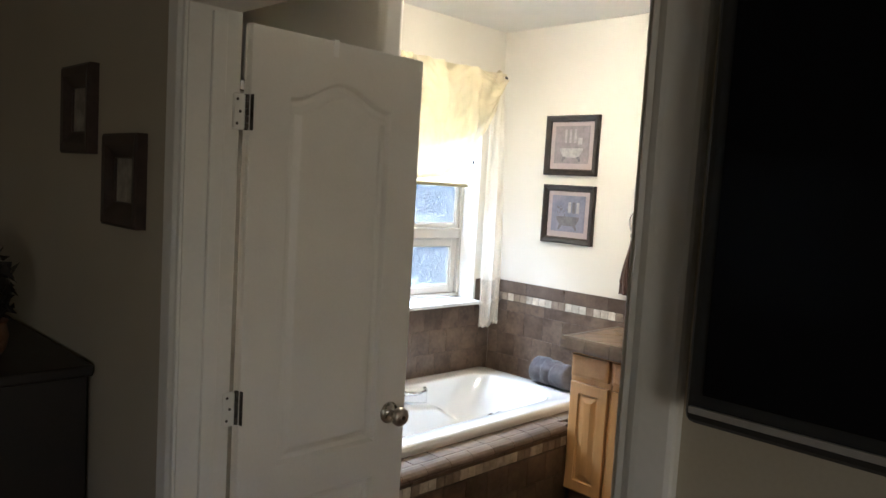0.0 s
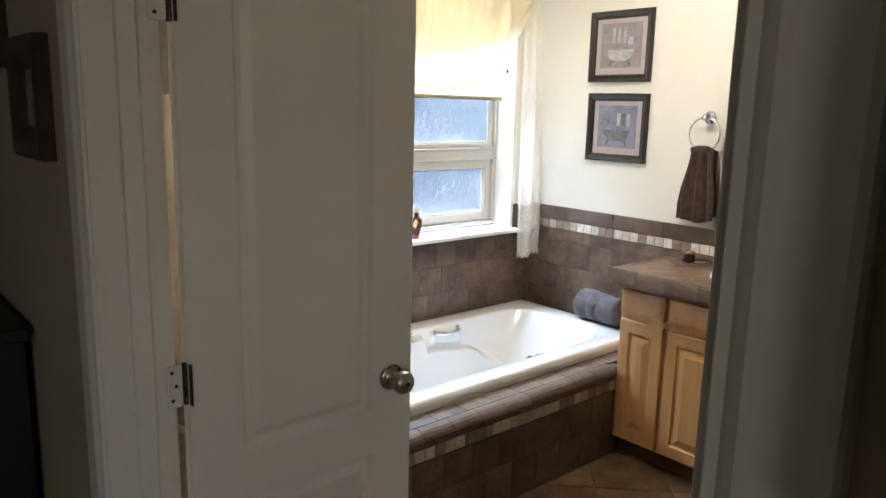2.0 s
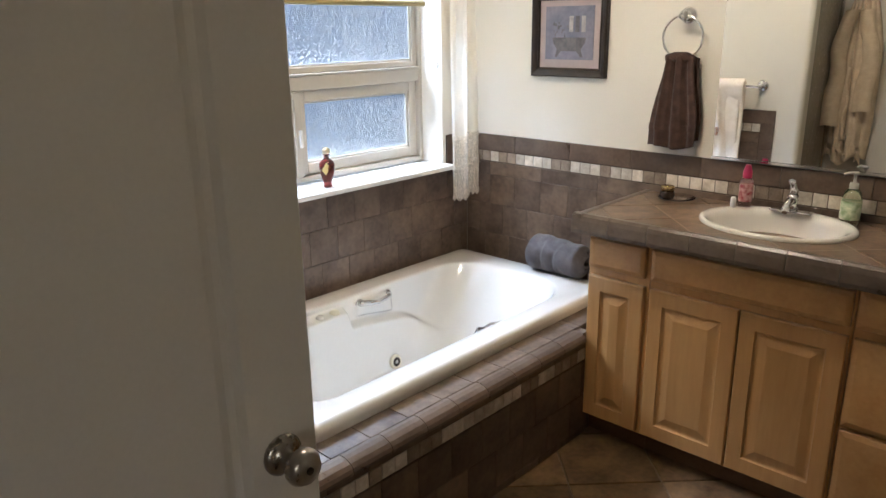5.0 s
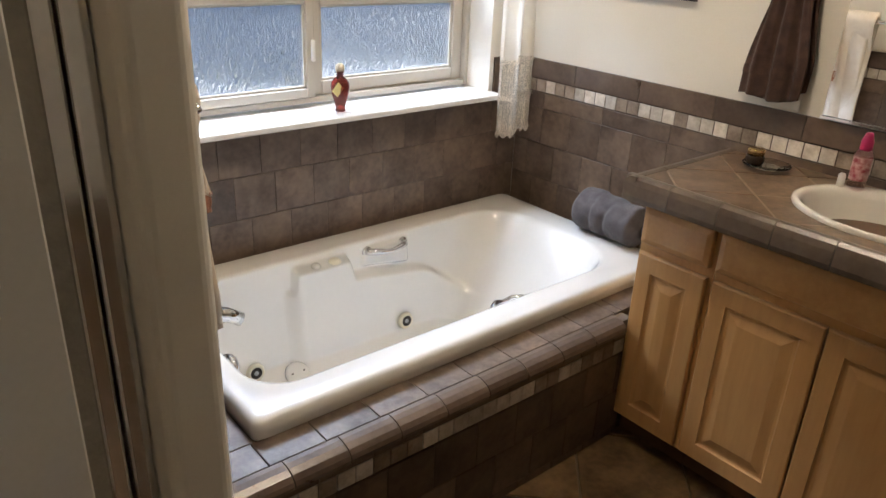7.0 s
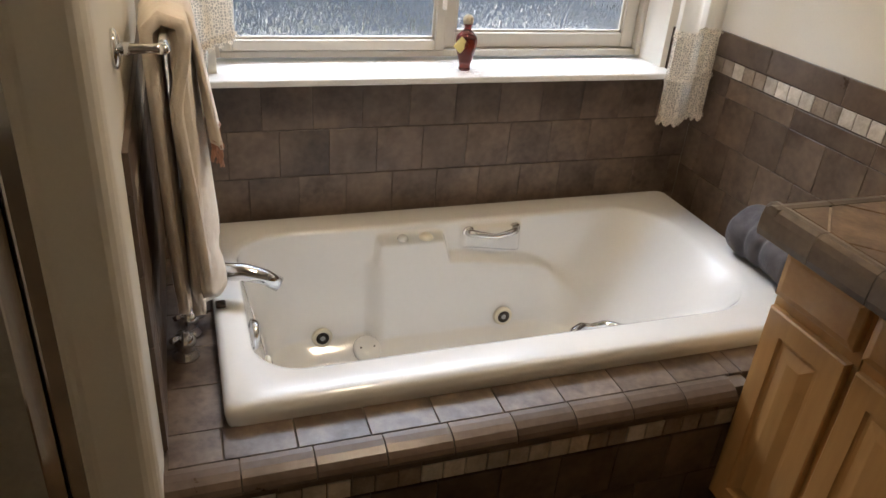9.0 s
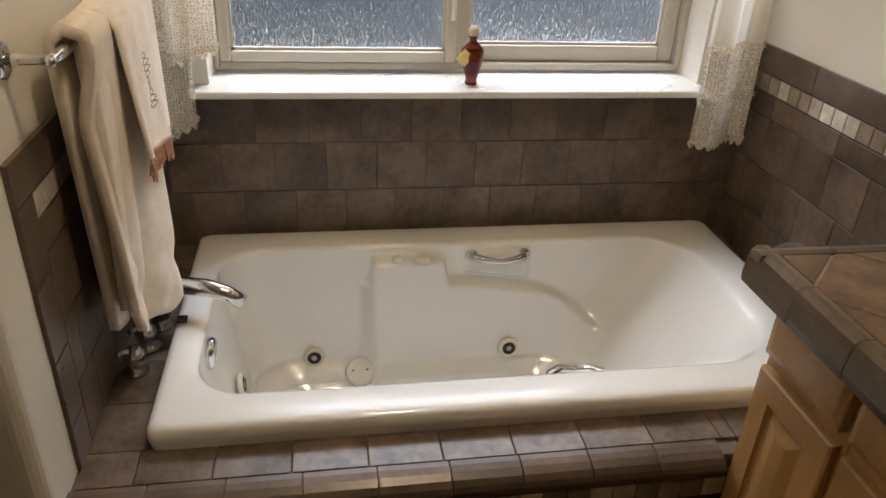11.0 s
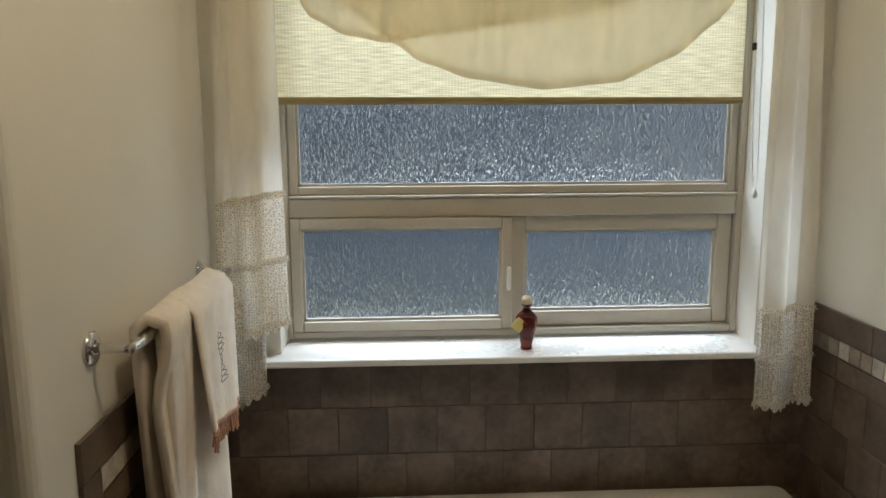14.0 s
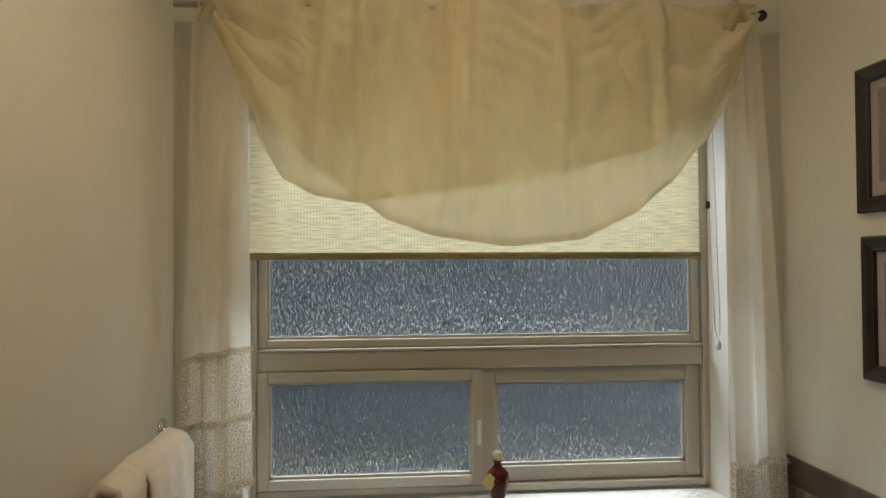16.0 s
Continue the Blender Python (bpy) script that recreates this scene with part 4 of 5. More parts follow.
x = 2.563
while x < 3.08:
    ob = new("edge_tile", nose_me)
    ob.matrix_basis = cm0 @ pose(x + 0.1485, 1.575, CT, 0, 0, 180)
    if x + 0.149 > 3.088:
        ob.scale.x = (3.088 - x) / 0.1485
        ob.matrix_basis = cm0 @ pose(3.088, 1.575, CT, 0, 0, 180) @ Matrix.Diagonal(((3.088 - x) / 0.1485, 1, 1, 1))
    ob.parent = counter
    x += 0.150


def clip(poly, x0, x1, y0, y1):
    for ax, lim, sg in ((0, x0, 1), (0, x1, -1), (1, y0, 1), (1, y1, -1)):
        out = []
        for i, p in enumerate(poly):
            q = poly[(i + 1) % len(poly)]
            a, b = sg * (p[ax] - lim), sg * (q[ax] - lim)
            if a >= 0:
                out.append(p)
            if a * b < 0:
                t = a / (a - b)
                out.append((p[0] + (q[0] - p[0]) * t, p[1] + (q[1] - p[1]) * t))
        poly = out
        if len(poly) < 3:
            return []
    return poly


def diag_tiles(name, parent, pm, size, joint, x0, x1, y0, y1, top, t, material, hole=None, org=(0, 0)):
    h = size / 2 ** 0.5
    g = joint / 2 ** 0.5
    for i in range(-40, 41):
        for j in range(-40, 41):
            cx, cy = org[0] + (i + j) * h, org[1] + (i - j) * h
            if cx < x0 - h or cx > x1 + h or cy < y0 - h or cy > y1 + h:
                continue
            r = h - g
            poly = clip([(cx - r, cy), (cx, cy - r), (cx + r, cy), (cx, cy + r)], x0, x1, y0, y1)
            if len(poly) < 3:
                continue
            area = sum(poly[a][0] * poly[(a + 1) % len(poly)][1] - poly[(a + 1) % len(poly)][0] * poly[a][1] for a in range(len(poly))) / 2
            if area < 0.0004:
                continue
            px, py = sum(p[0] for p in poly) / len(poly), sum(p[1] for p in poly) / len(poly)
            bm = bmesh.new()
            if hole and any(hole(p[0], p[1], 1.25) for p in poly + [(px, py)]):
                nn = 14
                lo, hi = (min(p[0] for p in poly), min(p[1] for p in poly)), (max(p[0] for p in poly), max(p[1] for p in poly))
                for a in range(nn):
                    for b in range(nn):
                        c = clip(poly, lo[0] + (hi[0] - lo[0]) * a / nn, lo[0] + (hi[0] - lo[0]) * (a + 1) / nn, lo[1] + (hi[1] - lo[1]) * b / nn, lo[1] + (hi[1] - lo[1]) * (b + 1) / nn)
                        if len(c) >= 3 and not hole(sum(p[0] for p in c) / len(c), sum(p[1] for p in c) / len(c)):
                            bm.faces.new([bm.verts.new((p[0] - px, p[1] - py, 0)) for p in c])
            else:
                e = 0.003
                low = [bm.verts.new((p[0] - px, p[1] - py, -t)) for p in poly]
                mid = [bm.verts.new((p[0] - px, p[1] - py, -0.0015)) for p in poly]
                topv = [bm.verts.new(((p[0] - px) * (1 - e / r), (p[1] - py) * (1 - e / r), 0)) for p in poly]
                for aa, bb in ((low, mid), (mid, topv)):
                    for q in range(len(poly)):
                        bm.faces.new((aa[q], aa[(q + 1) % len(poly)], bb[(q + 1) % len(poly)], bb[q]))
                bm.faces.new(topv)
            if bm.faces:
                part(name, bm, material, parent, "", False, pm @ pose(px, py, top))
            else:
                bm.free()


diag_tiles("tile", counter, cm0, 0.205, 0.005, 2.601, 3.088, 0.14, 1.597, CT + 0.001, 0.004, M_COUNTERTILE, in_sink, (2.72, 1.47))

# ---- sink and faucet ----
sink = thing("sink", "oval white drop-in porcelain sink", "sink", (SINK[0], SINK[1], CT))
bm = bmesh.new()
rings = []
for k, z in ((1.0, 0.0015), (1.004, 0.006), (0.99, 0.013), (0.96, 0.016), (0.92, 0.014), (0.87, 0.006), (0.83, -0.012), (0.78, -0.045), (0.68, -0.085), (0.50, -0.115), (0.25, -0.128), (0.06, -0.130)):
    rings.append([bm.verts.new((SINK[2] * k * math.cos(a * math.pi / 36) - (0.012 if k < 0.9 else 0.006 if k < 0.95 else 0), SINK[3] * k * math.sin(a * math.pi / 36), z)) for a in range(72)])
for a, b in zip(rings, rings[1:]):
    for i in range(72):
        bm.faces.new((a[i], a[(i + 1) % 72], b[(i + 1) % 72], b[i]))
bm.faces.new(rings[-1])
part("basin", bm, M_PORCELAIN, sink, "", True)
part("drain", lathe([(0.0, -0.125), (0.020, -0.125), (0.022, -0.1295), (0.0, -0.1295)], 20), M_CHROME, sink, "", True)
fc = thing("sink_faucet", "chrome single-lever basin faucet", "faucet", (3.018, 1.030, CT + 0.014))
part("base", lathe([(0.0, 0), (0.026, 0), (0.026, 0.008), (0.020, 0.012), (0.0, 0.012)], 24), M_CHROME, fc, "", True)
part("deck_plate", box(-0.024, 0.024, -0.070, 0.070, 0.0, 0.008, 0.006, 3), M_CHROME, fc, "", True)
part("column", lathe([(0.0, 0.010), (0.022, 0.010), (0.019, 0.03), (0.020, 0.055), (0.016, 0.064), (0.0, 0.065)], 22), M_CHROME, fc, "", True)
part("spout", tube([(0.0, 0, 0.04), (-0.045, -0.004, 0.046), (-0.085, -0.008, 0.036), (-0.105, -0.010, 0.022)], [0.016, 0.014, 0.012, 0.011], 14), M_CHROME, fc, "", True)
part("lever", tube([(0.0, 0, 0.065), (0.004, 0, 0.085), (-0.004, 0.004, 0.105), (-0.020, 0.006, 0.112)], [0.014, 0.015, 0.013, 0.009], 14), M_CHROME, fc, "", True)

# ---- mirror ----
mirror = thing("mirror", "large frameless wall mirror over the vanity", "mirror", (WX - 0.011, 0.6, 1.08))
mirror.rotation_euler = (0, 0, radians(0.7))
part("glass", box(-0.006, -0.001, -0.80, 0.755, 0.0, 0.885, 0.0015), M_MIRROR, mirror, "silvered mirror glass")
part("channel", box(-0.010, -0.0005, -0.80, 0.757, -0.008, -0.0005), M_CHROME, mirror, "thin metal channel")

# ---- pictures ----


def picture(y0, z0, w, h, ink, lab, kind):
    p = thing("picture", lab, "framed picture", (WX - 0.001, y0, z0), "bath pictures")
    p.matrix_basis = pose(WX - 0.001, y0, z0, 0, 0, -90)
    part("frame", ring_frame(w, h, [(0.0, 0.0), (0.0, 0.018), (0.006, 0.024), (0.018, 0.020), (0.030, 0.012), (0.034, 0.014), (0.038, 0.010), (0.038, 0.0)]), M_BLACKWOOD, p, "dark bronze moulded frame")
    bb = bmesh.new()
    for i in range(26):
        lathe([(0.0, -0.003), (0.0025, -0.0015), (0.0025, 0.0015), (0.0, 0.003)], 6, bb, (0.042 + (w - 0.084) * i / 25, -0.014, 0.034), "x")
    part("bead_trim", bb, M_BEAD, p, "small aged gold beads")
    part("mat_board", box(0.036, w - 0.036, -0.005, -0.001, 0.036, h - 0.036), M_MAT, p, "mauve mat")
    pr = part("print", box(0.068, w - 0.068, -0.0075, -0.0055, 0.072, h - 0.062), ink, p, "faded print of a claw-foot bath")
    cx = w / 2
    b2 = bmesh.new()
    body = [(-0.085, 0.075), (-0.078, 0.055), (-0.060, 0.030), (-0.03, 0.022), (0.03, 0.022), (0.060, 0.030), (0.078, 0.055), (0.085, 0.075), (0.078, 0.078), (-0.078, 0.078)]
    vs = [b2.verts.new((cx + a, -0.0085, 0.085 + b)) for a, b in body]
    b2.faces.new(vs)
    part("bath_motif", b2, M_ARTDARK if kind else M_ARTLIGHT, pr)
    b3 = bmesh.new()
    for sx in (-1, 1):
        vs = [b3.verts.new((cx + sx * a, -0.0086, 0.085 + b)) for a, b in ((0.035, 0.024), (0.060, 0.030), (0.070, -0.002), (0.058, -0.002), (0.050, 0.010))]
        b3.faces.new(vs)
    part("bath_feet", b3, M_ARTDARK, pr)
    if kind:
        for i in range(3):
            part("window_motif", box(cx + 0.0 + 0.030 * i, cx + 0.020 + 0.030 * i, -0.0086, -0.0078, 0.185, 0.25), (M_ARTLIGHT, M_ARTDARK, M_ARTLIGHT)[i], pr)
        lf = bmesh.new()
        r2 = random.Random(3)
        for i in range(26):
            a, rr = r2.uniform(0, 6.28), r2.uniform(0, 0.04)
            c = (cx - 0.05 + rr * math.cos(a), 0.20 + rr * math.sin(a))
            lf.faces.new([lf.verts.new((c[0] + r2.uniform(-0.011, 0.011), -0.0087, c[1] + r2.uniform(-0.011, 0.011))) for _ in range(3)])
        part("plant_motif", lf, M_ARTDARK, pr)
    else:
        for i in range(3):
            part("towel_motif", box(cx - 0.052 + 0.034 * i, cx - 0.036 + 0.034 * i, -0.0086, -0.0078, 0.195, 0.275), M_ARTLIGHT, pr)
        part("cloth_motif", box(cx + 0.045, cx + 0.075, -0.0086, -0.0078, 0.185, 0.225), M_ARTLIGHT, pr)
    return p


picture(2.214, 1.347, 0.376, 0.352, M_ARTBLUE, "dark framed blue-grey print of a claw-foot bath", True)
picture(2.226, 1.757, 0.384, 0.358, M_ART, "dark framed mauve print of a claw-foot bath", False)

# ---- towel ring, hand towel, outlet ----
ring = thing("towel_ring", "chrome towel ring on a round wall plate", "towel ring", (WX, 1.500, 1.590))
part("wall_plate", lathe([(0.0, 0.0), (-0.0, 0.0), (0.030, -0.001), (0.031, -0.008), (0.024, -0.014), (0.013, -0.018), (0.012, -0.038), (0.018, -0.044), (0.018, -0.052), (0.0, -0.056)], 24, axis="x"), M_CHROME, ring, "", True)
part("ring", tube([(-0.046, 0.078 * math.sin(2 * math.pi * i / 40), -0.078 + 0.078 * math.cos(2 * math.pi * i / 40)) for i in range(41)], 0.0045, 10), M_CHROME, ring, "", True)


def hand_f(u, v):
    a = (u - 0.5) * 2
    z = 1.437 - 0.325 * v + 0.012 * (1 - v) * (1 - a * a)
    w = 0.062 + 0.036 * ramp01(v, 0.0, 0.8)
    fold = 0.012 * math.sin(u * 17 + 1.2 * v) + 0.005 * math.sin(u * 37 + 4 * v)
    return (WX - 0.048 - 0.014 * math.cos(a * 1.4) - fold * 0.8, 1.505 + w * a + 0.03 * (v - 0.2) * 0.5, z - 0.010 * math.sin(u * 5) * v - 0.02 * v * u)


ht = thing("hand_towel", "chocolate brown hand towel hanging from the ring", "towel", (WX - 0.05, 1.51, 1.12))
hm = Matrix.Translation((-WX + 0.05, -1.51, -1.12))
part("front", sheet(hand_f, 34, 30, 0.006), M_BROWNTOWEL, ht, "", True, hm)
part("back", sheet(lambda u, v: (hand_f(u, v)[0] + 0.030, hand_f(u, v)[1] - 0.004, hand_f(u, v)[2] + 0.02 * v), 24, 20, 0.005), M_BROWNTOWEL, ht, "", True, hm)
part("fold_over", tube([(WX - 0.046, 1.452, 1.436), (WX - 0.047, 1.48, 1.441), (WX - 0.047, 1.52, 1.441), (WX - 0.046, 1.558, 1.436)], [0.014, 0.019, 0.019, 0.014], 12), M_BROWNTOWEL, ht, "", True, hm)
part("woven_band", sheet(lambda u, v: (hand_f(u, 0.74 + 0.07 * v)[0] - 0.004, *hand_f(u, 0.74 + 0.07 * v)[1:]), 34, 3), M_BROWNTOWEL, ht, "flat woven band", True, hm)
outlet = thing("wall_outlet", "white wall outlet plate above the tile border", "outlet", (WX, 1.468, 1.130))
part("plate", box(-0.006, -0.0005, -0.036, 0.036, -0.058, 0.058, 0.003, 2), M_WHITEPL, outlet)
for dz in (-0.026, 0.022):
    so = part("socket", box(-0.0075, -0.006, -0.016, 0.016, dz - 0.016, dz + 0.016, 0.0005), M_WHITEPL, outlet)
    part("slot", box(-0.0078, -0.0072, -0.008, -0.005, dz - 0.006, dz + 0.006), M_BLACK, so)
    part("slot", box(-0.0078, -0.0072, 0.005, 0.008, dz - 0.006, dz + 0.006), M_BLACK, so)

# ---- towel bar and towels on the short wall ----
BARX, BARZ = SX1 + 0.078, 1.205
tbar = thing("towel_bar", "chrome towel bar with round wall flanges", "towel bar", (SX1, 2.14, BARZ))
for yy in (-0.355, 0.345):
    po = part("post", tube([(0.0, yy, 0), (0.03, yy, 0), (0.060, yy, 0.0), (0.082, yy, 0)], [0.0135, 0.009, 0.0075, 0.011], 14), M_CHROME, tbar, "", True)
    part("flange", lathe([(0.0, 0.001), (0.031, 0.001), (0.032, 0.006), (0.025, 0.011), (0.018, 0.013), (0.0, 0.016)], 26, at=(0, yy, 0), axis="x"), M_CHROME, po, "round chrome flange", True)
part("bar", tube([(0.078, -0.372, 0), (0.078, -0.36, 0), (0.078, 0.36, 0), (0.078, 0.368, 0)], [0.006, 0.0095, 0.0095, 0.006], 14), M_CHROME, tbar, "", True)


def bath_f(u, v):
    """Bath towel draped over the bar: v runs from the wall side over the bar and down the front."""
    back_len, front_len, cap = 0.60, 0.630, 0.045
    s = v * (back_len + front_len + cap)
    a = (u - 0.5) * 2
    if s < back_len:
        x, z, hang = BARX - 0.020 + 0.012 * (1 - s / back_len), BARZ - (back_len - s) + 0.004, 1 - s / back_len
    elif s < back_len + cap:
        t = (s - back_len) / cap * math.pi
        x, z, hang = BARX - 0.020 * math.cos(t), BARZ + 0.004 + 0.016 * math.sin(t), 0
    else:
        hang = (s - back_len - cap) / front_len
        x, z = BARX + 0.020 + 0.010 * ramp01(hang, 0, 0.9), BARZ + 0.004 - hang * front_len
    fr = s > back_len
    if fr:
        half = 0.232 - 0.062 * hang
        rear = 1 - ramp01(u, 0.16, 0.26)
        amp = 0.004 + 0.024 * hang
        x += amp * math.sin(u * 11.0 + 0.4 + 0.9 * hang) + 0.16 * amp * math.sin(u * 27 + 3 * hang) - 0.034 * rear * ramp01(hang, 0.0, 0.3)
        y = 2.095 + half * a - 0.055 * hang - 0.020 * rear * hang
        z += hang * (0.105 * rear + 0.060 * ramp01(u, 0.62, 1.0) + 0.008 * math.sin(u * 21))
        x += 0.010 * math.exp(-((hang - 0.86) / 0.05) ** 2) * math.sin(u * 17)
    else:
        half = 0.232 - 0.03 * hang
        x += 0.008 * math.sin(u * 14)
        y = 2.095 + half * a - 0.02 * hang
        z += 0.05 * (0.5 - u) * hang
    return (x, y, z)


bt = thing("bath_towel", "cream terry bath towel draped over the bar", "towel", (BARX, 2.14, 0.55))
bmx = Matrix.Translation((-BARX, -2.14, -0.55))
part("cloth", sheet(bath_f, 80, 70, 0.020), M_TOWEL, bt, "", True, bmx)
part("inner_fold", sheet(lambda u, v: (BARX + 0.004 + 0.006 * math.sin(7 * u + 3 * v), 1.880 + 0.34 * u - 0.02 * v, BARZ + 0.004 - (0.52 + 0.02 * math.sin(5 * u)) * v), 20, 24, 0.024), M_TOWEL, bt, "", True, bmx)
part("woven_band", sheet(lambda u, v: (bath_f(u, 0.90 + 0.035 * v)[0] + 0.001, *bath_f(u, 0.90 + 0.035 * v)[1:]), 44, 3, 0.003), M_TOWEL, bt, "flat woven border", True, bmx)


def guest_f(u, v):
    s = v * 0.55
    a = (u - 0.5) * 2
    if s < 0.14:
        x, z, hang = BARX - 0.030, BARZ - (0.14 - s) + 0.006, 0
    elif s < 0.20:
        t = (s - 0.14) / 0.06 * math.pi
        x, z, hang = BARX - 0.030 * math.cos(t), BARZ + 0.008 + 0.022 * math.sin(t), 0
    else:
        hang = (s - 0.20) / 0.35
        x, z = BARX + 0.040 + 0.034 * hang, BARZ + 0.006 - 0.262 * hang
    x += 0.008 * hang * math.sin(u * 9 + 2) + 0.003 * math.sin(u * 21)
    return (x, 2.165 + (0.160 - 0.030 * hang) * a - 0.075 * hang, z - 0.02 * hang * (u - 0.5))


gt = thing("guest_towel", "cream guest towel with copper fringe and embroidery", "towel", (BARX, 2.2, 0.85))
gmx = Matrix.Translation((-BARX, -2.2, -0.85))
part("cloth", sheet(guest_f, 30, 34, 0.007), M_TOWEL, gt, "", True, gmx)
fb = bmesh.new()
r3 = random.Random(9)
for i in range(60):
    u = (i + 0.5) / 60
    p = guest_f(u, 1.0)
    tube([(p[0] + 0.002, p[1], p[2] + 0.010), (p[0] + 0.004 + r3.uniform(-0.003, 0.003), p[1] + r3.uniform(-0.003, 0.003), p[2] - 0.015), (p[0] + 0.003 + r3.uniform(-0.005, 0.005), p[1] + r3.uniform(-0.006, 0.006), p[2] - 0.034 - r3.uniform(0, 0.008))], 0.0022, 5, fb)
part("fringe", fb, M_FRINGE, gt, "copper-coloured fringe", False, gmx)
part("braid", tube([(guest_f(i / 30, 0.985)[0] + 0.005, *guest_f(i / 30, 0.985)[1:]) for i in range(31)], 0.005, 6), M_FRINGE, gt, "", True, gmx)
eb = bmesh.new()
for i in range(9):
    v0 = 0.56 + 0.028 * i
    for sgn in (-1, 1):
        p0 = guest_f(0.5, v0)
        pts = []
        for k in range(7):
            q = guest_f(0.5 + sgn * 0.085 * math.sin(k / 6 * math.pi) * (0.6 + 0.4 * math.sin(i)), v0 + 0.03 * k / 6)
            pts.append((q[0] + 0.0055, q[1], q[2]))
        tube(pts, 0.0028, 5, eb)
part("embroidery", eb, M_EMBRO, gt, "silver-grey embroidered motif", True, gmx)

# ---- rolled towel by the tub ----
rt = thing("rolled_towel", "grey-violet towel rolled up on the tub rim", "towel", (3.012, 2.00, 0.492))


def roll_f(u, v):
    a = u * 2 * math.pi
    y = -0.165 + 0.31 * v
    end = 1 - 0.62 * ramp01(abs(v - 0.5), 0.36, 0.5) ** 1.6
    crease = 0.016 * math.exp(-((v - 0.42 - 0.05 * math.sin(a)) / 0.035) ** 2) + 0.010 * math.exp(-((v - 0.68 + 0.03 * math.cos(a)) / 0.03) ** 2)
    r = 0.080 * end + 0.004 * math.sin(2 * a + 5 * v) + 0.0025 * math.sin(23 * v + 2 * a) - crease * (0.4 + 0.6 * math.sin(a))
    spiral = 0.007 * ramp01(u, 0.0, 0.06) - 0.007 * u
    return ((r + spiral) * math.cos(a + 2.4), y, 0.077 + 0.94 * (r + spiral) * math.sin(a + 2.4) + 0.010 * (v - 0.5))


part("roll", sheet(roll_f, 72, 60), M_GREYTOWEL, rt, "", True)
for sy in (-1, 1):
    part("coil_end", tube([(0.0 + (0.004 + 0.0026 * i) * math.cos(i * 0.5), sy * (0.150 if sy < 0 else 0.132), 0.077 + (0.004 + 0.0026 * i) * math.sin(i * 0.5)) for i in range(16)], 0.008, 8), M_GREYTOWEL, rt, "", True)

# ---- bottle on the window sill ----
bo = thing("glass_bottle", "small red glass bottle with pale stopper and yellow tag", "bottle", (2.228, 2.615, 0.930))
part("glass", lathe([(0.0, 0.0), (0.017, 0.0), (0.019, 0.004), (0.016, 0.012), (0.021, 0.030), (0.029, 0.060), (0.033, 0.085), (0.031, 0.100), (0.020, 0.113), (0.0115, 0.120), (0.011, 0.132), (0.015, 0.134), (0.015, 0.138), (0.0, 0.138)], 26), M_BOTTLE, bo, "red liquid in clear glass", True)
part("stopper", lathe([(0.0, 0.138), (0.014, 0.138), (0.016, 0.145), (0.015, 0.156), (0.009, 0.163), (0.0, 0.164)], 18), M_CORK, bo, "pale stopper", True)
part("tag", box(-0.019, 0.019, -0.0008, 0.0008, -0.019, 0.019), M_YELLOWTAG, bo, "yellow paper tag", False, pose(-0.028, -0.030, 0.082, 12, 40, 20))

# ---- things on the counter ----
dish = thing("glass_dish", "small clear glass dish on the counter", "dish", (2.985, 1.44, CT + 0.002))
part("plate", lathe([(0.0, 0.0), (0.030, 0.0), (0.068, 0.010), (0.070, 0.013), (0.030, 0.005), (0.0, 0.004)], 28), M_CLEAR, dish, "", True)
jar = thing("cream_jar", "small dark cosmetic jar with gold lid", "jar", (2.975, 1.475, CT + 0.008))
part("body", lathe([(0.0, 0), (0.024, 0), (0.027, 0.006), (0.027, 0.024), (0.024, 0.028), (0.0, 0.028)], 22), M_CARAMEL, jar, "", True)
part("lid", lathe([(0.0, 0.028), (0.025, 0.028), (0.0255, 0.046), (0.022, 0.049), (0.0, 0.049)], 22), M_GOLD, jar, "gold lid", True)
pk = thing("lotion_bottle", "pink floral lotion spray bottle with magenta cap", "bottle", (2.995, 1.185, CT + 0.001))
part("bottle", lathe([(0.0, 0), (0.021, 0), (0.023, 0.005), (0.023, 0.105), (0.018, 0.118), (0.0, 0.120)], 22), M_PINK, pk, "", True)
part("label", lathe([(0.0236, 0.035), (0.0238, 0.036), (0.0238, 0.098), (0.0236, 0.099)], 22), M_FLOWERLABEL, pk, "pink floral label", True)
part("cap", lathe([(0.0, 0.118), (0.015, 0.118), (0.016, 0.124), (0.016, 0.142), (0.011, 0.158), (0.009, 0.166), (0.0, 0.166)], 18), M_MAGENTA, pk, "magenta cap", True)
tb = thing("small_tube", "small white tube beside the pink bottle", "tube", (2.965, 1.215, CT + 0.001))
part("tube", lathe([(0.0, 0), (0.009, 0), (0.010, 0.004), (0.010, 0.045), (0.006, 0.050), (0.0, 0.05)], 14), M_WHITEPL, tb, "", True)
sp = thing("soap_dispenser", "green soap pump bottle with white pump", "soap dispenser", (3.020, 0.845, CT + 0.001))
part("bottle", lathe([(0.0, 0), (0.028, 0), (0.031, 0.006), (0.031, 0.085), (0.024, 0.112), (0.012, 0.124), (0.0, 0.125)], 24), M_GREEN, sp, "", True)
part("label", lathe([(0.0315, 0.02), (0.0318, 0.021), (0.0318, 0.078), (0.0315, 0.079)], 24), M_GREENLABEL, sp, "green printed label", True)
part("pump", lathe([(0.0, 0.122), (0.014, 0.122), (0.014, 0.140), (0.005, 0.144), (0.005, 0.168), (0.010, 0.170), (0.011, 0.178), (0.0, 0.180)], 16), M_WHITEPL, sp, "white pump", True)
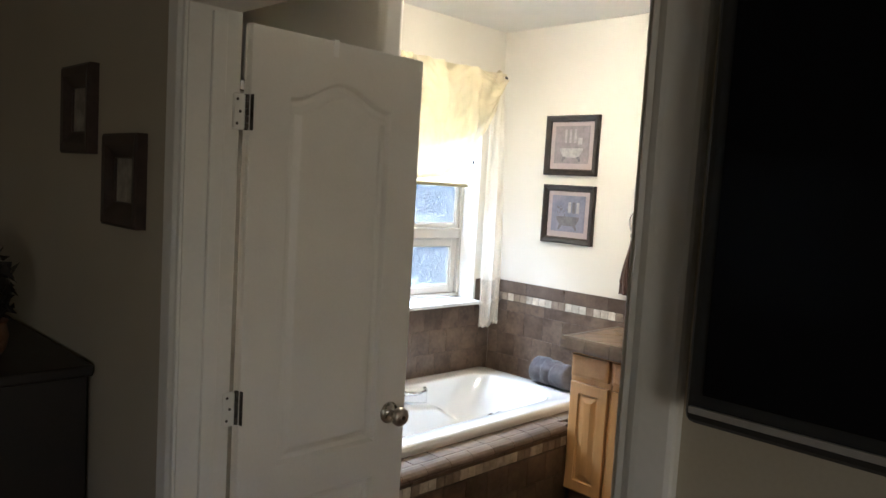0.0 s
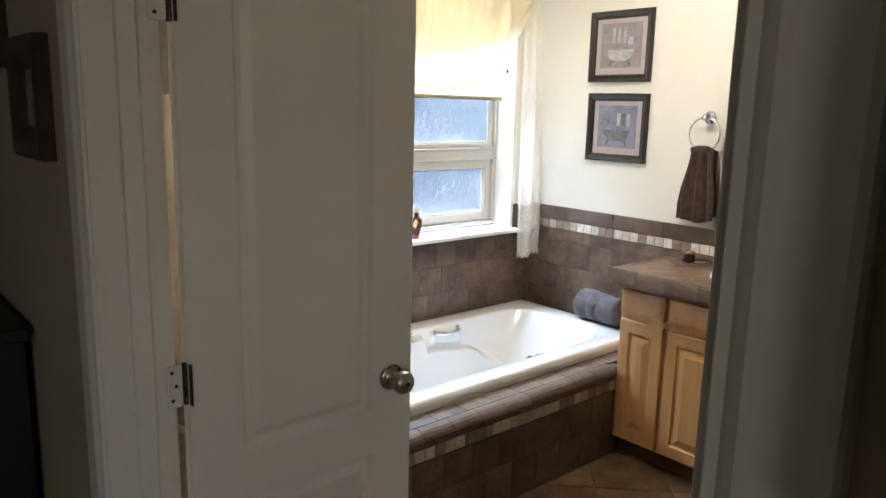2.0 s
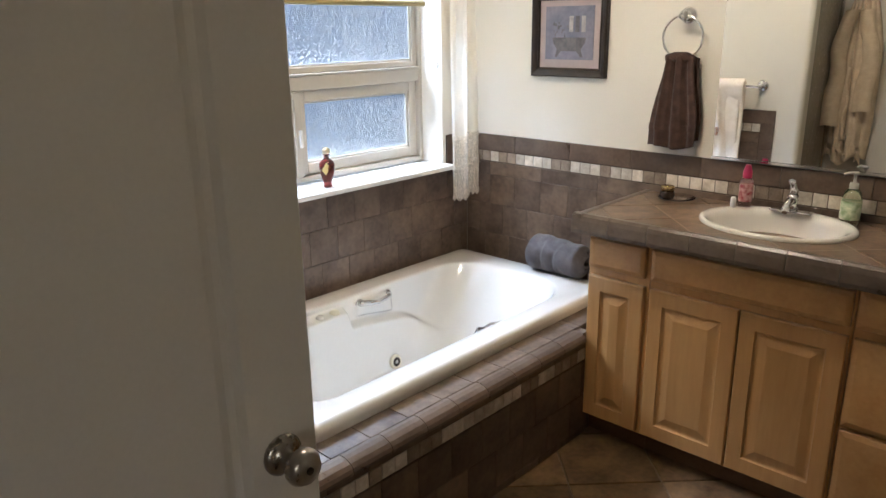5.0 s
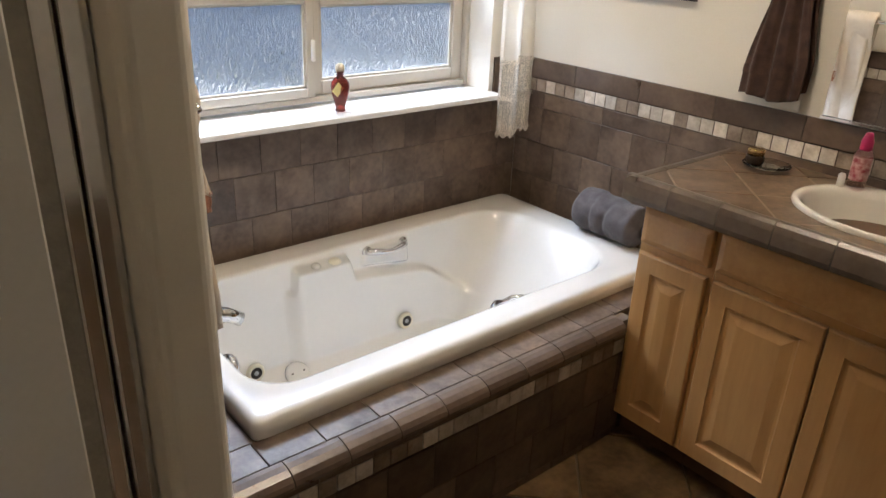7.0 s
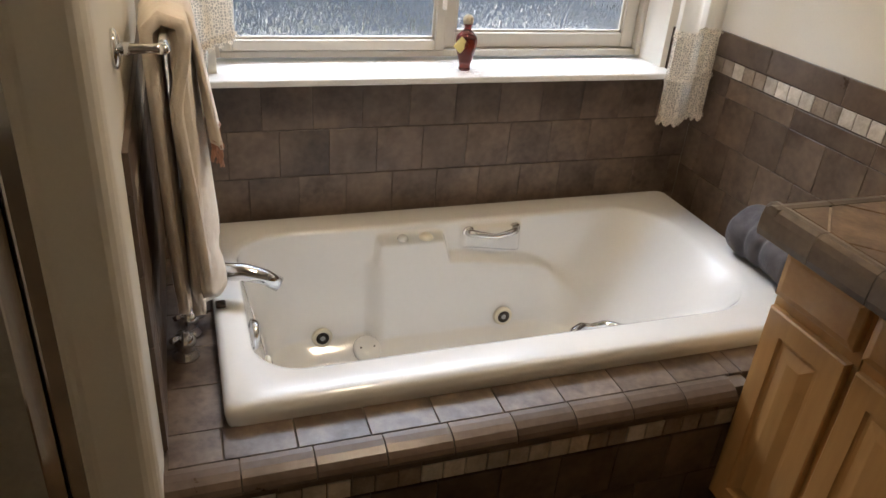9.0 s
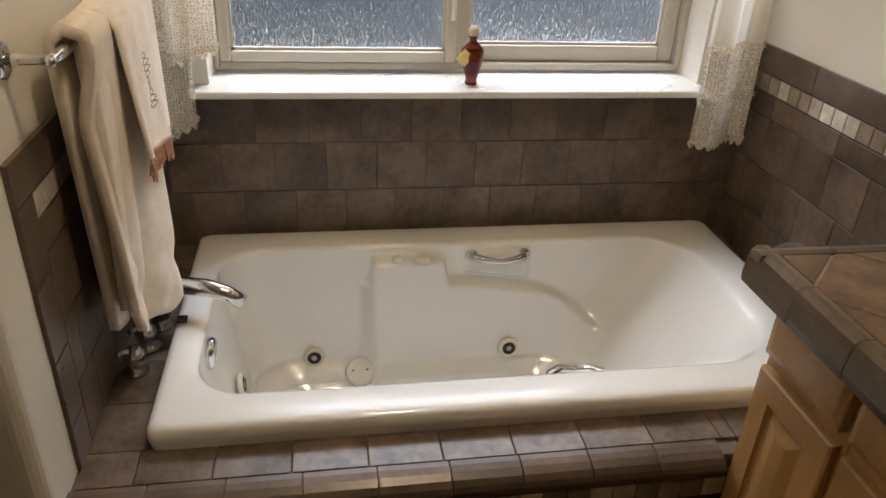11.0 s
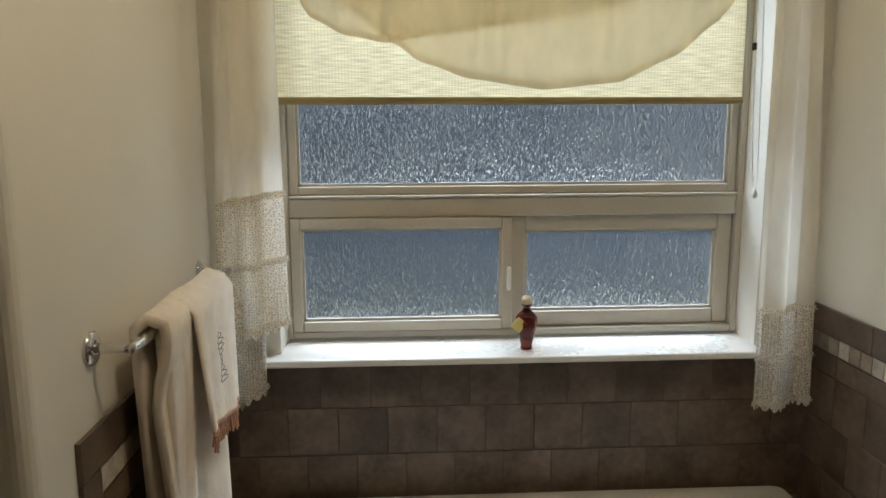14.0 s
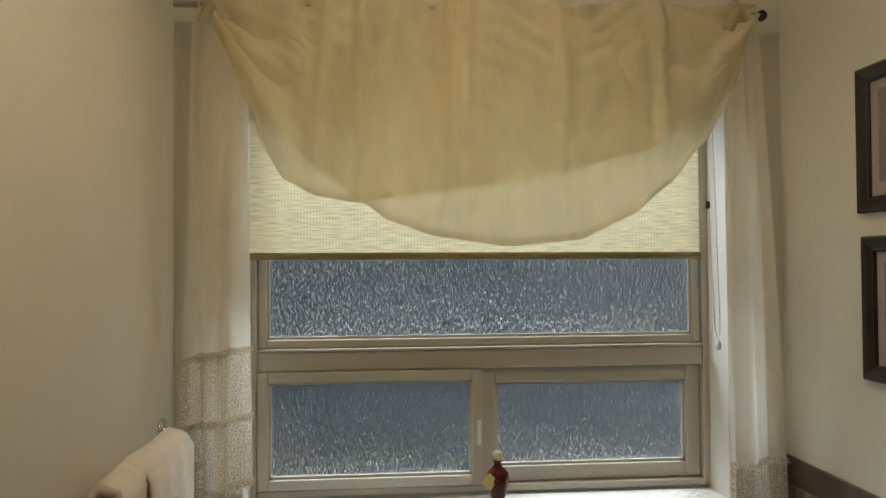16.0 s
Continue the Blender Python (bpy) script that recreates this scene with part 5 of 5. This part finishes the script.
part("nozzle", tube([(0, 0, 0.174), (-0.012, 0.014, 0.176), (-0.024, 0.028, 0.170)], [0.006, 0.005, 0.004], 8), M_WHITEPL, sp, "", True)
cd = thing("crystal_bowl", "cut crystal bowl with a reed on the counter", "bowl", (3.005, 0.530, CT + 0.001))
cb = bmesh.new()
nn = 32
rg = [[cb.verts.new((r * (1 + (0.06 if (i % 2 and k > 1) else 0)) * math.cos(2 * math.pi * i / nn), r * (1 + (0.06 if (i % 2 and k > 1) else 0)) * math.sin(2 * math.pi * i / nn), z)) for i in range(nn)] for k, (r, z) in enumerate(((0.035, 0), (0.037, 0.012), (0.050, 0.028), (0.066, 0.055), (0.076, 0.078), (0.072, 0.078), (0.060, 0.052), (0.044, 0.030), (0.030, 0.020)))]
for a, b in zip(rg, rg[1:]):
    for i in range(nn):
        cb.faces.new((a[i], a[(i + 1) % nn], b[(i + 1) % nn], b[i]))
cb.faces.new(rg[0])
cb.faces.new(rg[-1])
part("bowl", cb, M_CRYSTAL, cd)
part("bath_beads", lathe([(0.0, 0.022), (0.034, 0.023), (0.046, 0.034), (0.048, 0.044), (0.030, 0.052), (0.0, 0.054)], 18), M_YELLOWTAG, cd, "pale yellow bath beads", True)
part("reed", tube([(0.0, 0.0, 0.024), (0.02, -0.03, 0.10), (0.03, -0.05, 0.19)], 0.004, 8), M_TOE, cd, "thin brown reed", True)

# ---- curtains ----


def interp(t, pts):
    for (a, p), (b, q) in zip(pts, pts[1:]):
        if t <= b:
            k = (t - a) / (b - a)
            k = k * k * (3 - 2 * k) * 0.4 + k * 0.6
            return p + (q - p) * k
    return pts[-1][1]


ROD = 2.345
rod = thing("curtain_rod", "slim cream curtain rod above the window", "curtain rod", (2.2, 2.50, ROD))
part("pole", tube([(-0.86, 0, 0), (0.775, 0, 0)], 0.009, 12), M_WINFRAME, rod, "", True)
for sx in (-0.80, 0.745):
    part("bracket", tube([(sx, 0, 0), (sx, 0.06, 0), (sx, 0.108, 0)], [0.006, 0.006, 0.012], 8), M_WINFRAME, rod, "", True)
part("finial", lathe([(0.0, 0.775), (0.012, 0.776), (0.017, 0.786), (0.012, 0.797), (0.0, 0.80)], 14, axis="x"), M_BRONZE, rod, "dark rod end", True)


def drape(x0t, x1t, x0b, x1b, hem, folds, ph, y):
    def f(u, v):
        zb = hem(u)
        z = ROD + 0.012 - (ROD + 0.012 - zb) * v
        x = (x0t + (x1t - x0t) * u) * (1 - v) + (x0b + (x1b - x0b) * u) * v
        amp = 0.012 + 0.010 * v
        return (x + 0.006 * math.sin(u * folds * 2 + ph), y + amp * math.sin(u * folds + ph + 0.8 * math.sin(3 * v)) + 0.005 * math.sin(u * folds * 2.3 + 5 * v), z)
    return f


def curtain(lab, f, vl, scal):
    c = thing("curtain", lab, "curtain", (f(0.5, 1)[0], 2.5, f(0.5, 1)[2]), "window curtains")
    im = Matrix.Translation(-c.location)
    part("sheer_cloth", sheet(lambda u, v: f(u, v * vl), 60, 50), M_CURTAIN, c, "", True, im)

    def g(u, v):
        p = f(u, vl + (1 - vl) * v)
        return (p[0], p[1] - 0.001, p[2] - (0.014 * abs(math.sin(u * scal)) if v > 0.99 else 0))
    part("lace_border", sheet(g, 120, 24), M_LACE, c, "cream floral lace border", True, im)
    bb = bmesh.new()
    for i in range(46):
        u = (i + 0.5) / 46
        for v in (0.02, 0.50, 0.97):
            p = g(u, v)
            for k in range(5):
                a = k * 1.2566 + i
                bb.faces.new([bb.verts.new((p[0] + r * math.cos(a + d), p[1] - 0.003, p[2] + r * math.sin(a + d))) for r, d in ((0.001, 0), (0.008, -0.35), (0.012, 0), (0.008, 0.35))])
    part("lace_flower_trim", bb, M_LACE, c, "", False, im)["kind"] = "stuff"


curtain("cream sheer curtain panel with deep lace border beside the towel bar", drape(1.385, 1.530, 1.335, 1.475, lambda u: 0.79 + 0.06 * u, 8, 0.3, 2.505), 0.62, 30)
curtain("cream sheer curtain layer with lace edge ending above the sill", drape(1.400, 1.535, 1.395, 1.545, lambda u: 1.02 + 0.03 * u, 7, 1.3, 2.478), 0.715, 26)
curtain("cream sheer curtain panel with lace border falling past the sill", drape(2.868, 2.968, 2.876, 3.036, lambda u: 0.775 + 0.02 * u, 9, 0.9, 2.49), 0.815, 34)
LOW1 = [(0.0, 2.25), (0.055, 2.08), (0.085, 1.95), (0.12, 1.87), (0.18, 1.825), (0.25, 1.808), (0.33, 1.825), (0.46, 1.85), (0.60, 1.885), (0.78, 1.945), (0.88, 2.03), (0.95, 2.15), (1.0, 2.30)]
LOW2 = [(0.0, 2.25), (0.08, 2.06), (0.20, 1.88), (0.27, 1.80), (0.31, 1.758), (0.40, 1.715), (0.53, 1.688), (0.66, 1.705), (0.76, 1.77), (0.84, 1.86), (0.91, 1.98), (0.96, 2.12), (1.0, 2.31)]


def swag(low, y0, ph, gather):
    def f(u, v):
        x = 1.455 + 1.49 * u
        zl = interp(u, low)
        z = ROD + 0.016 - (ROD + 0.016 - zl) * v
        sag = 0.045 * math.sin(math.pi * min(1, v * 1.05)) * (0.5 + 0.5 * math.sin(math.pi * u))
        diag = math.sin((u - 0.5) * (26 - 12 * v) + ph + (2.2 * v) * (1 if u < 0.5 else -1))
        rad = math.sin(v * 13 * abs(u - 0.5) * 2 + ph) * ramp01(abs(u - 0.5), 0.22, 0.45)
        pl = sum(math.exp(-((u + (0.5 - u) * 0.10 * v - c) / 0.013) ** 2) for c in (0.20, 0.265, 0.42, 0.455, 0.62, 0.80)) * 0.048 * max(0.0, 1 - v) ** 0.55
        return (x, y0 - pl - sag - 0.020 * (diag + 0.3 * math.sin((u - 0.5) * 61 + 2.5 * v * (u - 0.5) * 9 + ph) + 0.12 * math.sin(v * 47 + 6 * math.sin(u * 17))) * (1 - 0.5 * v) - 2.0 * gather * rad - (0.010 * math.sin(u * 60) * (1 - v) ** 3), z)
    return f


sw = thing("swag_valance", "cream sheer swag valance draped in two layers over the rod", "valance", (2.2, 2.48, 1.69))
swm = Matrix.Translation(-sw.location)
f1, f2 = swag(LOW1, 2.474, 0.4, 0.008), swag(LOW2, 2.488, 1.7, 0.007)
part("front_swag", sheet(f1, 240, 56), M_SHEER, sw, "", True, swm)
part("back_swag", sheet(f2, 240, 56), M_SHEER, sw, "", True, swm)
for f in (f1, f2):
    part("hem", sheet(lambda u, v, f=f: (f(u, 0.975 + 0.03 * v)[0], f(u, 0.975 + 0.03 * v)[1] - 0.0025, f(u, 0.975 + 0.03 * v)[2]), 110, 2), M_SHEER, sw, "", True, swm)
for px in (1.455, 2.90):
    bt2 = bmesh.new()
    tube([(px - 0.03, 2.47, ROD - 0.06), (px, 2.475, ROD + 0.012), (px + 0.03, 2.47, ROD - 0.05)], [0.018, 0.026, 0.018], 12, bt2)
    part("rod_wrap", bt2, M_SHEER, sw, "", True, swm)

# ---- bedroom things ----
tv = thing("television", "black flat-screen television mounted on the bedroom wall", "television", (0.18, -0.787, 1.41))
part("body", box(-0.03, 0.045, -0.58, 0.535, 0.0, 0.68, 0.012, 3), M_BLACK, tv)
part("screen", box(-0.034, -0.0305, -0.555, 0.512, 0.035, 0.655, 0.001), M_TV, tv, "glossy black screen")
part("silver_strip", box(-0.036, -0.0302, -0.575, 0.525, 0.014, 0.0215, 0.001), M_TVSTRIP, tv, "thin silver trim strip")
part("wall_mount", box(0.045, 0.050, -0.2, 0.2, 0.2, 0.5), M_BLACK, tv)
for (y0, z0, h) in ((1.938, 1.678, 0.262), (1.590, 1.484, 0.250)):
    fp = thing("small_picture", "small photograph in a deep dark wooden frame", "framed picture", (HX - 0.001, y0, z0), "bedroom pictures")
    fp.matrix_basis = pose(HX - 0.001, y0 - 0.060, z0, 0, 0, -90) @ Matrix.Diagonal((0.78, 1, 1, 1))
    part("frame", ring_frame(0.302, h, [(0.0, 0.0), (0.0, 0.026), (0.008, 0.032), (0.030, 0.030), (0.060, 0.012), (0.066, 0.012), (0.066, 0.0)]), M_FRAMEBROWN, fp)
    part("photo", box(0.060, 0.242, -0.006, -0.002, 0.055, h - 0.055), M_OLDPHOTO, fp, "faded photograph")
dr = thing("dresser", "black-stained wooden dresser against the bedroom wall", "dresser", (-0.02, 2.10, 0))
part("body", box(-0.22, 0.225, -0.48, 0.5, 0.06, 1.03, 0.004, 2), M_DRESSER, dr)
part("top", box(-0.24, 0.235, -0.505, 0.52, 1.03, 1.065, 0.008, 3), M_DRESSER, dr)
part("plinth", box(-0.20, 0.22, -0.46, 0.48, 0.0, 0.06), M_DRESSER, dr)
for i in range(4):
    d = part("drawer", box(-0.236, -0.2205, -0.455, 0.47, 0.09 + 0.235 * i, 0.305 + 0.235 * i, 0.004), M_DRESSER, dr)
    for yy in (-0.25, 0.25):
        part("knob", lathe([(0.0, -0.262), (0.012, -0.258), (0.014, -0.25), (0.006, -0.242), (0.006, -0.236), (0.0, -0.236)], 14, at=(0, yy, 0.2 + 0.235 * i), axis="x"), M_BRONZE, d, "", True)
pot = thing("copper_vase", "dark rounded arrangement in a copper pot", "vase", (-0.02, 1.86, 1.065))
part("pot", lathe([(0.0, 0), (0.055, 0), (0.070, 0.02), (0.078, 0.06), (0.070, 0.095), (0.076, 0.105), (0.070, 0.108), (0.0, 0.10)], 26), M_COPPER, pot, "copper pot", True)
pb = bmesh.new()
r5 = random.Random(12)
for i in range(160):
    a, b = r5.uniform(0, 6.28), math.acos(r5.uniform(-0.6, 1))
    c = Vector((0.085 * math.sin(b) * math.cos(a), 0.085 * math.sin(b) * math.sin(a), 0.20 + 0.13 * math.cos(b)))
    tt = [Vector((r5.uniform(-1, 1), r5.uniform(-1, 1), r5.uniform(-1, 1))) * 0.03 for _ in range(3)]
    pb.faces.new([pb.verts.new(c + q) for q in tt])
bmesh.ops.create_icosphere(pb, subdivisions=2, radius=0.085, matrix=Matrix.Translation((0, 0, 0.19)) @ Matrix.Diagonal((1, 1, 1.4, 1)))
part("foliage", pb, M_DRESSER, pot, "dark dried foliage")
# bedroom window, seen in the mirror
bw_ = thing("window_2", "white bedroom window behind pale curtains", "window", (BED_W - 0.08, 1.35, 0.95), kind="structure")
part("frame", ring_frame(1.2, 1.0, [(0.0, 0.0), (0.0, 0.04), (0.05, 0.04), (0.05, 0.0)]), M_TRIM, bw_, m=pose(0, -0.6, 0, 0, 0, 90))
gp = part("pane", box(-0.006, 0.0, -0.56, 0.56, 0.04, 0.96), M_CLEAR, bw_)
gp.visible_shadow = False
bc = thing("bedroom_curtain", "pale blue-white curtain at the bedroom window", "curtain", (BED_W + 0.05, 1.35, 0.9))
part("cloth", sheet(lambda u, v: (0.02 * math.sin(u * 60), -0.64 + 1.28 * u, 1.15 * (1 - v)), 90, 4), M_BEDCURTAIN, bc, "", True)

# ---- ceiling lamp ----
M_BULB = bpy.data.materials.new("warm_lamp_glass")
M_BULB.use_nodes = True
pbs = M_BULB.node_tree.nodes["Principled BSDF"]
pbs.inputs["Emission Color"].default_value = (1.0, 0.76, 0.48, 1)
pbs.inputs["Emission Strength"].default_value = LAMP_GLOW
pbs.inputs["Base Color"].default_value = (0.8, 0.75, 0.65, 1)
cl = thing("ceiling_light", "round flush ceiling light with warm glass", "ceiling light", (LAMP_AT[0], LAMP_AT[1], CZ))
part("base", lathe([(0.0, 0.0), (0.15, 0.0), (0.155, -0.012), (0.14, -0.02), (0.0, -0.02)], 32), M_NICKEL, cl, "", True)
part("diffuser", lathe([(0.135, -0.02), (0.135, -0.035), (0.12, -0.055), (0.08, -0.072), (0.03, -0.080), (0.0, -0.081)], 32), M_BULB, cl, "glowing warm glass diffuser", True)

# ---- wall tiles: window wall ----
RT = 0.008
north = pose(0, WY, 0)
rng = random.Random(7)
P, J = 0.148, 0.0022


def bed(name, bm, parent):
    return part(name, bm, M_WALLGROUT, parent)


bb = bmesh.new()
box(SX1 + 0.006, WX - 0.006, WY - 0.006, WY, DECK - 0.01, 0.908, bm=bb)
box(SX1 + 0.006, 1.453, WY - 0.006, WY, 0.908, 1.064, bm=bb)
box(2.947, WX - 0.006, WY - 0.006, WY, 0.908, 1.064, bm=bb)
bed("grout", bb, wall_window)


def run(name, parent, base, u0, u1, v, h, p, off, mat, t=RT):
    """One course of tiles of pitch p from u0 to u1, cut at the ends."""
    u = u0 - off
    while u < u1 - 0.004:
        a, b = max(u, u0), min(u + p - J, u1)
        if b - a > 0.012:
            lay(name, parent, base, a, v, round(b - a, 3), h, t, mat, rng.uniform(0, 0.0008))
        u += p


for k, (v, h) in enumerate(((0.762, 0.145), (0.614, 0.145), (0.466, 0.145), (0.434, 0.029))):
    run("tile", wall_window, north, SX1 + RT, WX - RT, v, h, P, (0.0, 0.10, 0.045, 0.12)[k], M_TILE)
for a, b in ((SX1 + RT, 1.453), (2.947, WX - RT)):
    run("tile", wall_window, north, a, b, 0.910, 0.153, P, 0.0, M_TILE)

# ---- wall tiles: vanity wall ----
Y0 = WY - RT
east = pose(WX, Y0, 0, 0, 0, -90)
bb = bmesh.new()
box(WX - 0.005, WX, -0.30, WY - 0.006, 0.85, 1.064, bm=bb)
box(WX - 0.005, WX, 1.55, WY - 0.006, DECK - 0.01, 0.85, bm=bb)
bed("grout", bb, wall_vanity)
LEN = Y0 - 1.60
LONG = Y0 + 0.25
run("cap_tile", wall_vanity, east, 0, LONG, 0.990, 0.075, 0.300, 0.0, M_CAP, 0.010)
run("tile", wall_vanity, east, 0, LONG, 0.873, 0.060, 0.300, 0.15, M_TILE)
for k, (v, h) in enumerate(((0.728, 0.142), (0.583, 0.142), (0.438, 0.142))):
    run("tile", wall_vanity, east, 0, LEN + 0.05, v, h, 0.1495, (0.0, 0.07, 0.03)[k], M_TILE)


def mosaics(parent, base, u0, u1, v, seq=5):
    u, i = u0, 0
    r = random.Random(seq)
    while u < u1 - 0.03:
        m = M_MOSAIC if r.random() < 0.62 else M_MOSAIC_DARK
        lay("mosaic_tile", parent, base, u, v, min(0.047, u1 - u), 0.047, 0.007, m, r.uniform(0, 0.0008))
        u += 0.0505
        i += 1


mosaics(wall_vanity, east, 0, LONG, 0.938)

# ---- wall tiles: short wall ----
stub = pose(SX1, 1.695, 0, 0, 0, 90)
SL = Y0 - 1.695
bb = bmesh.new()
box(SX1, SX1 + 0.005, 1.697, WY - 0.006, DECK - 0.01, 1.063, bm=bb)
bed("grout", bb, wall_stub)
run("cap_tile", wall_stub, stub, 0.0, SL, 0.990, 0.075, 0.300, 0.0, M_CAP, 0.010)
mosaics(wall_stub, stub, 0.080, SL, 0.938, 8)
for v, h in ((0.838, 0.149), (0.688, 0.147), (0.538, 0.147), (0.438, 0.097)):
    lay("border_tile", wall_stub, stub, 0.0, v, 0.076, h, 0.009, M_CAP)
run("tile", wall_stub, stub, 0.080, SL, 0.873, 0.060, 0.300, 0.1, M_TILE)
for k, (v, h) in enumerate(((0.728, 0.142), (0.583, 0.142), (0.438, 0.142))):
    run("tile", wall_stub, stub, 0.080, SL, v, h, 0.1495, (0.02, 0.09, 0.05)[k], M_TILE)

# ---- deck and apron tiles ----
top = pose(0, 0, DECK - 0.008, -90, 0, 0)
run("deck_tile", deck, top, 1.568, 2.655, APY + 0.040, 0.092, 0.1505, 0.0, M_DECKTILE)
lay("deck_tile", deck, top, 1.423, APY + 0.040, 0.142, 0.092, RT, M_DECKTILE)
lay("deck_tile", deck, top, SX1 + RT, APY + 0.040, 0.102, 0.092, RT, M_DECKTILE)
v = APY + 0.134
while v < WY - 0.03:
    lay("deck_tile", deck, top, SX1 + RT, v, 0.111, min(0.145, WY - RT - v), RT, M_DECKTILE)
    v += 0.148
v = APY + 0.16
lay("deck_tile", deck, top, 2.658, APY + 0.040, 0.42, 0.092, RT, M_DECKTILE)
while v < WY - 0.03:
    lay("deck_tile", deck, top, 3.035, v, 0.055, min(0.145, WY - RT - v), RT, M_DECKTILE)
    v += 0.148
ap = pose(0, APY, 0)
mosaics(deck, ap, SX1 + 0.004, 2.645, 0.324, 11)
run("apron_tile", deck, ap, SX1, 2.652, 0.374, 0.020, 0.1495, 0.09, M_TILE)
run("apron_tile", deck, ap, SX1, 2.652, 0.176, 0.142, 0.1495, 0.05, M_TILE)
run("apron_tile", deck, ap, SX1, 2.652, 0.029, 0.144, 0.1495, 0.12, M_TILE)
run("apron_tile", deck, ap, SX1, 2.652, 0.0, 0.026, 0.1495, 0.02, M_TILE)

# ---- floor tiles ----
diag_tiles("floor_tile", floor, Matrix.Identity(4), 0.335, 0.006, HX + 0.062, WX - 0.002, SOUTH + 0.002, 1.60, 0.0, 0.008, M_FLOORTILE, None, (2.30, 1.20))
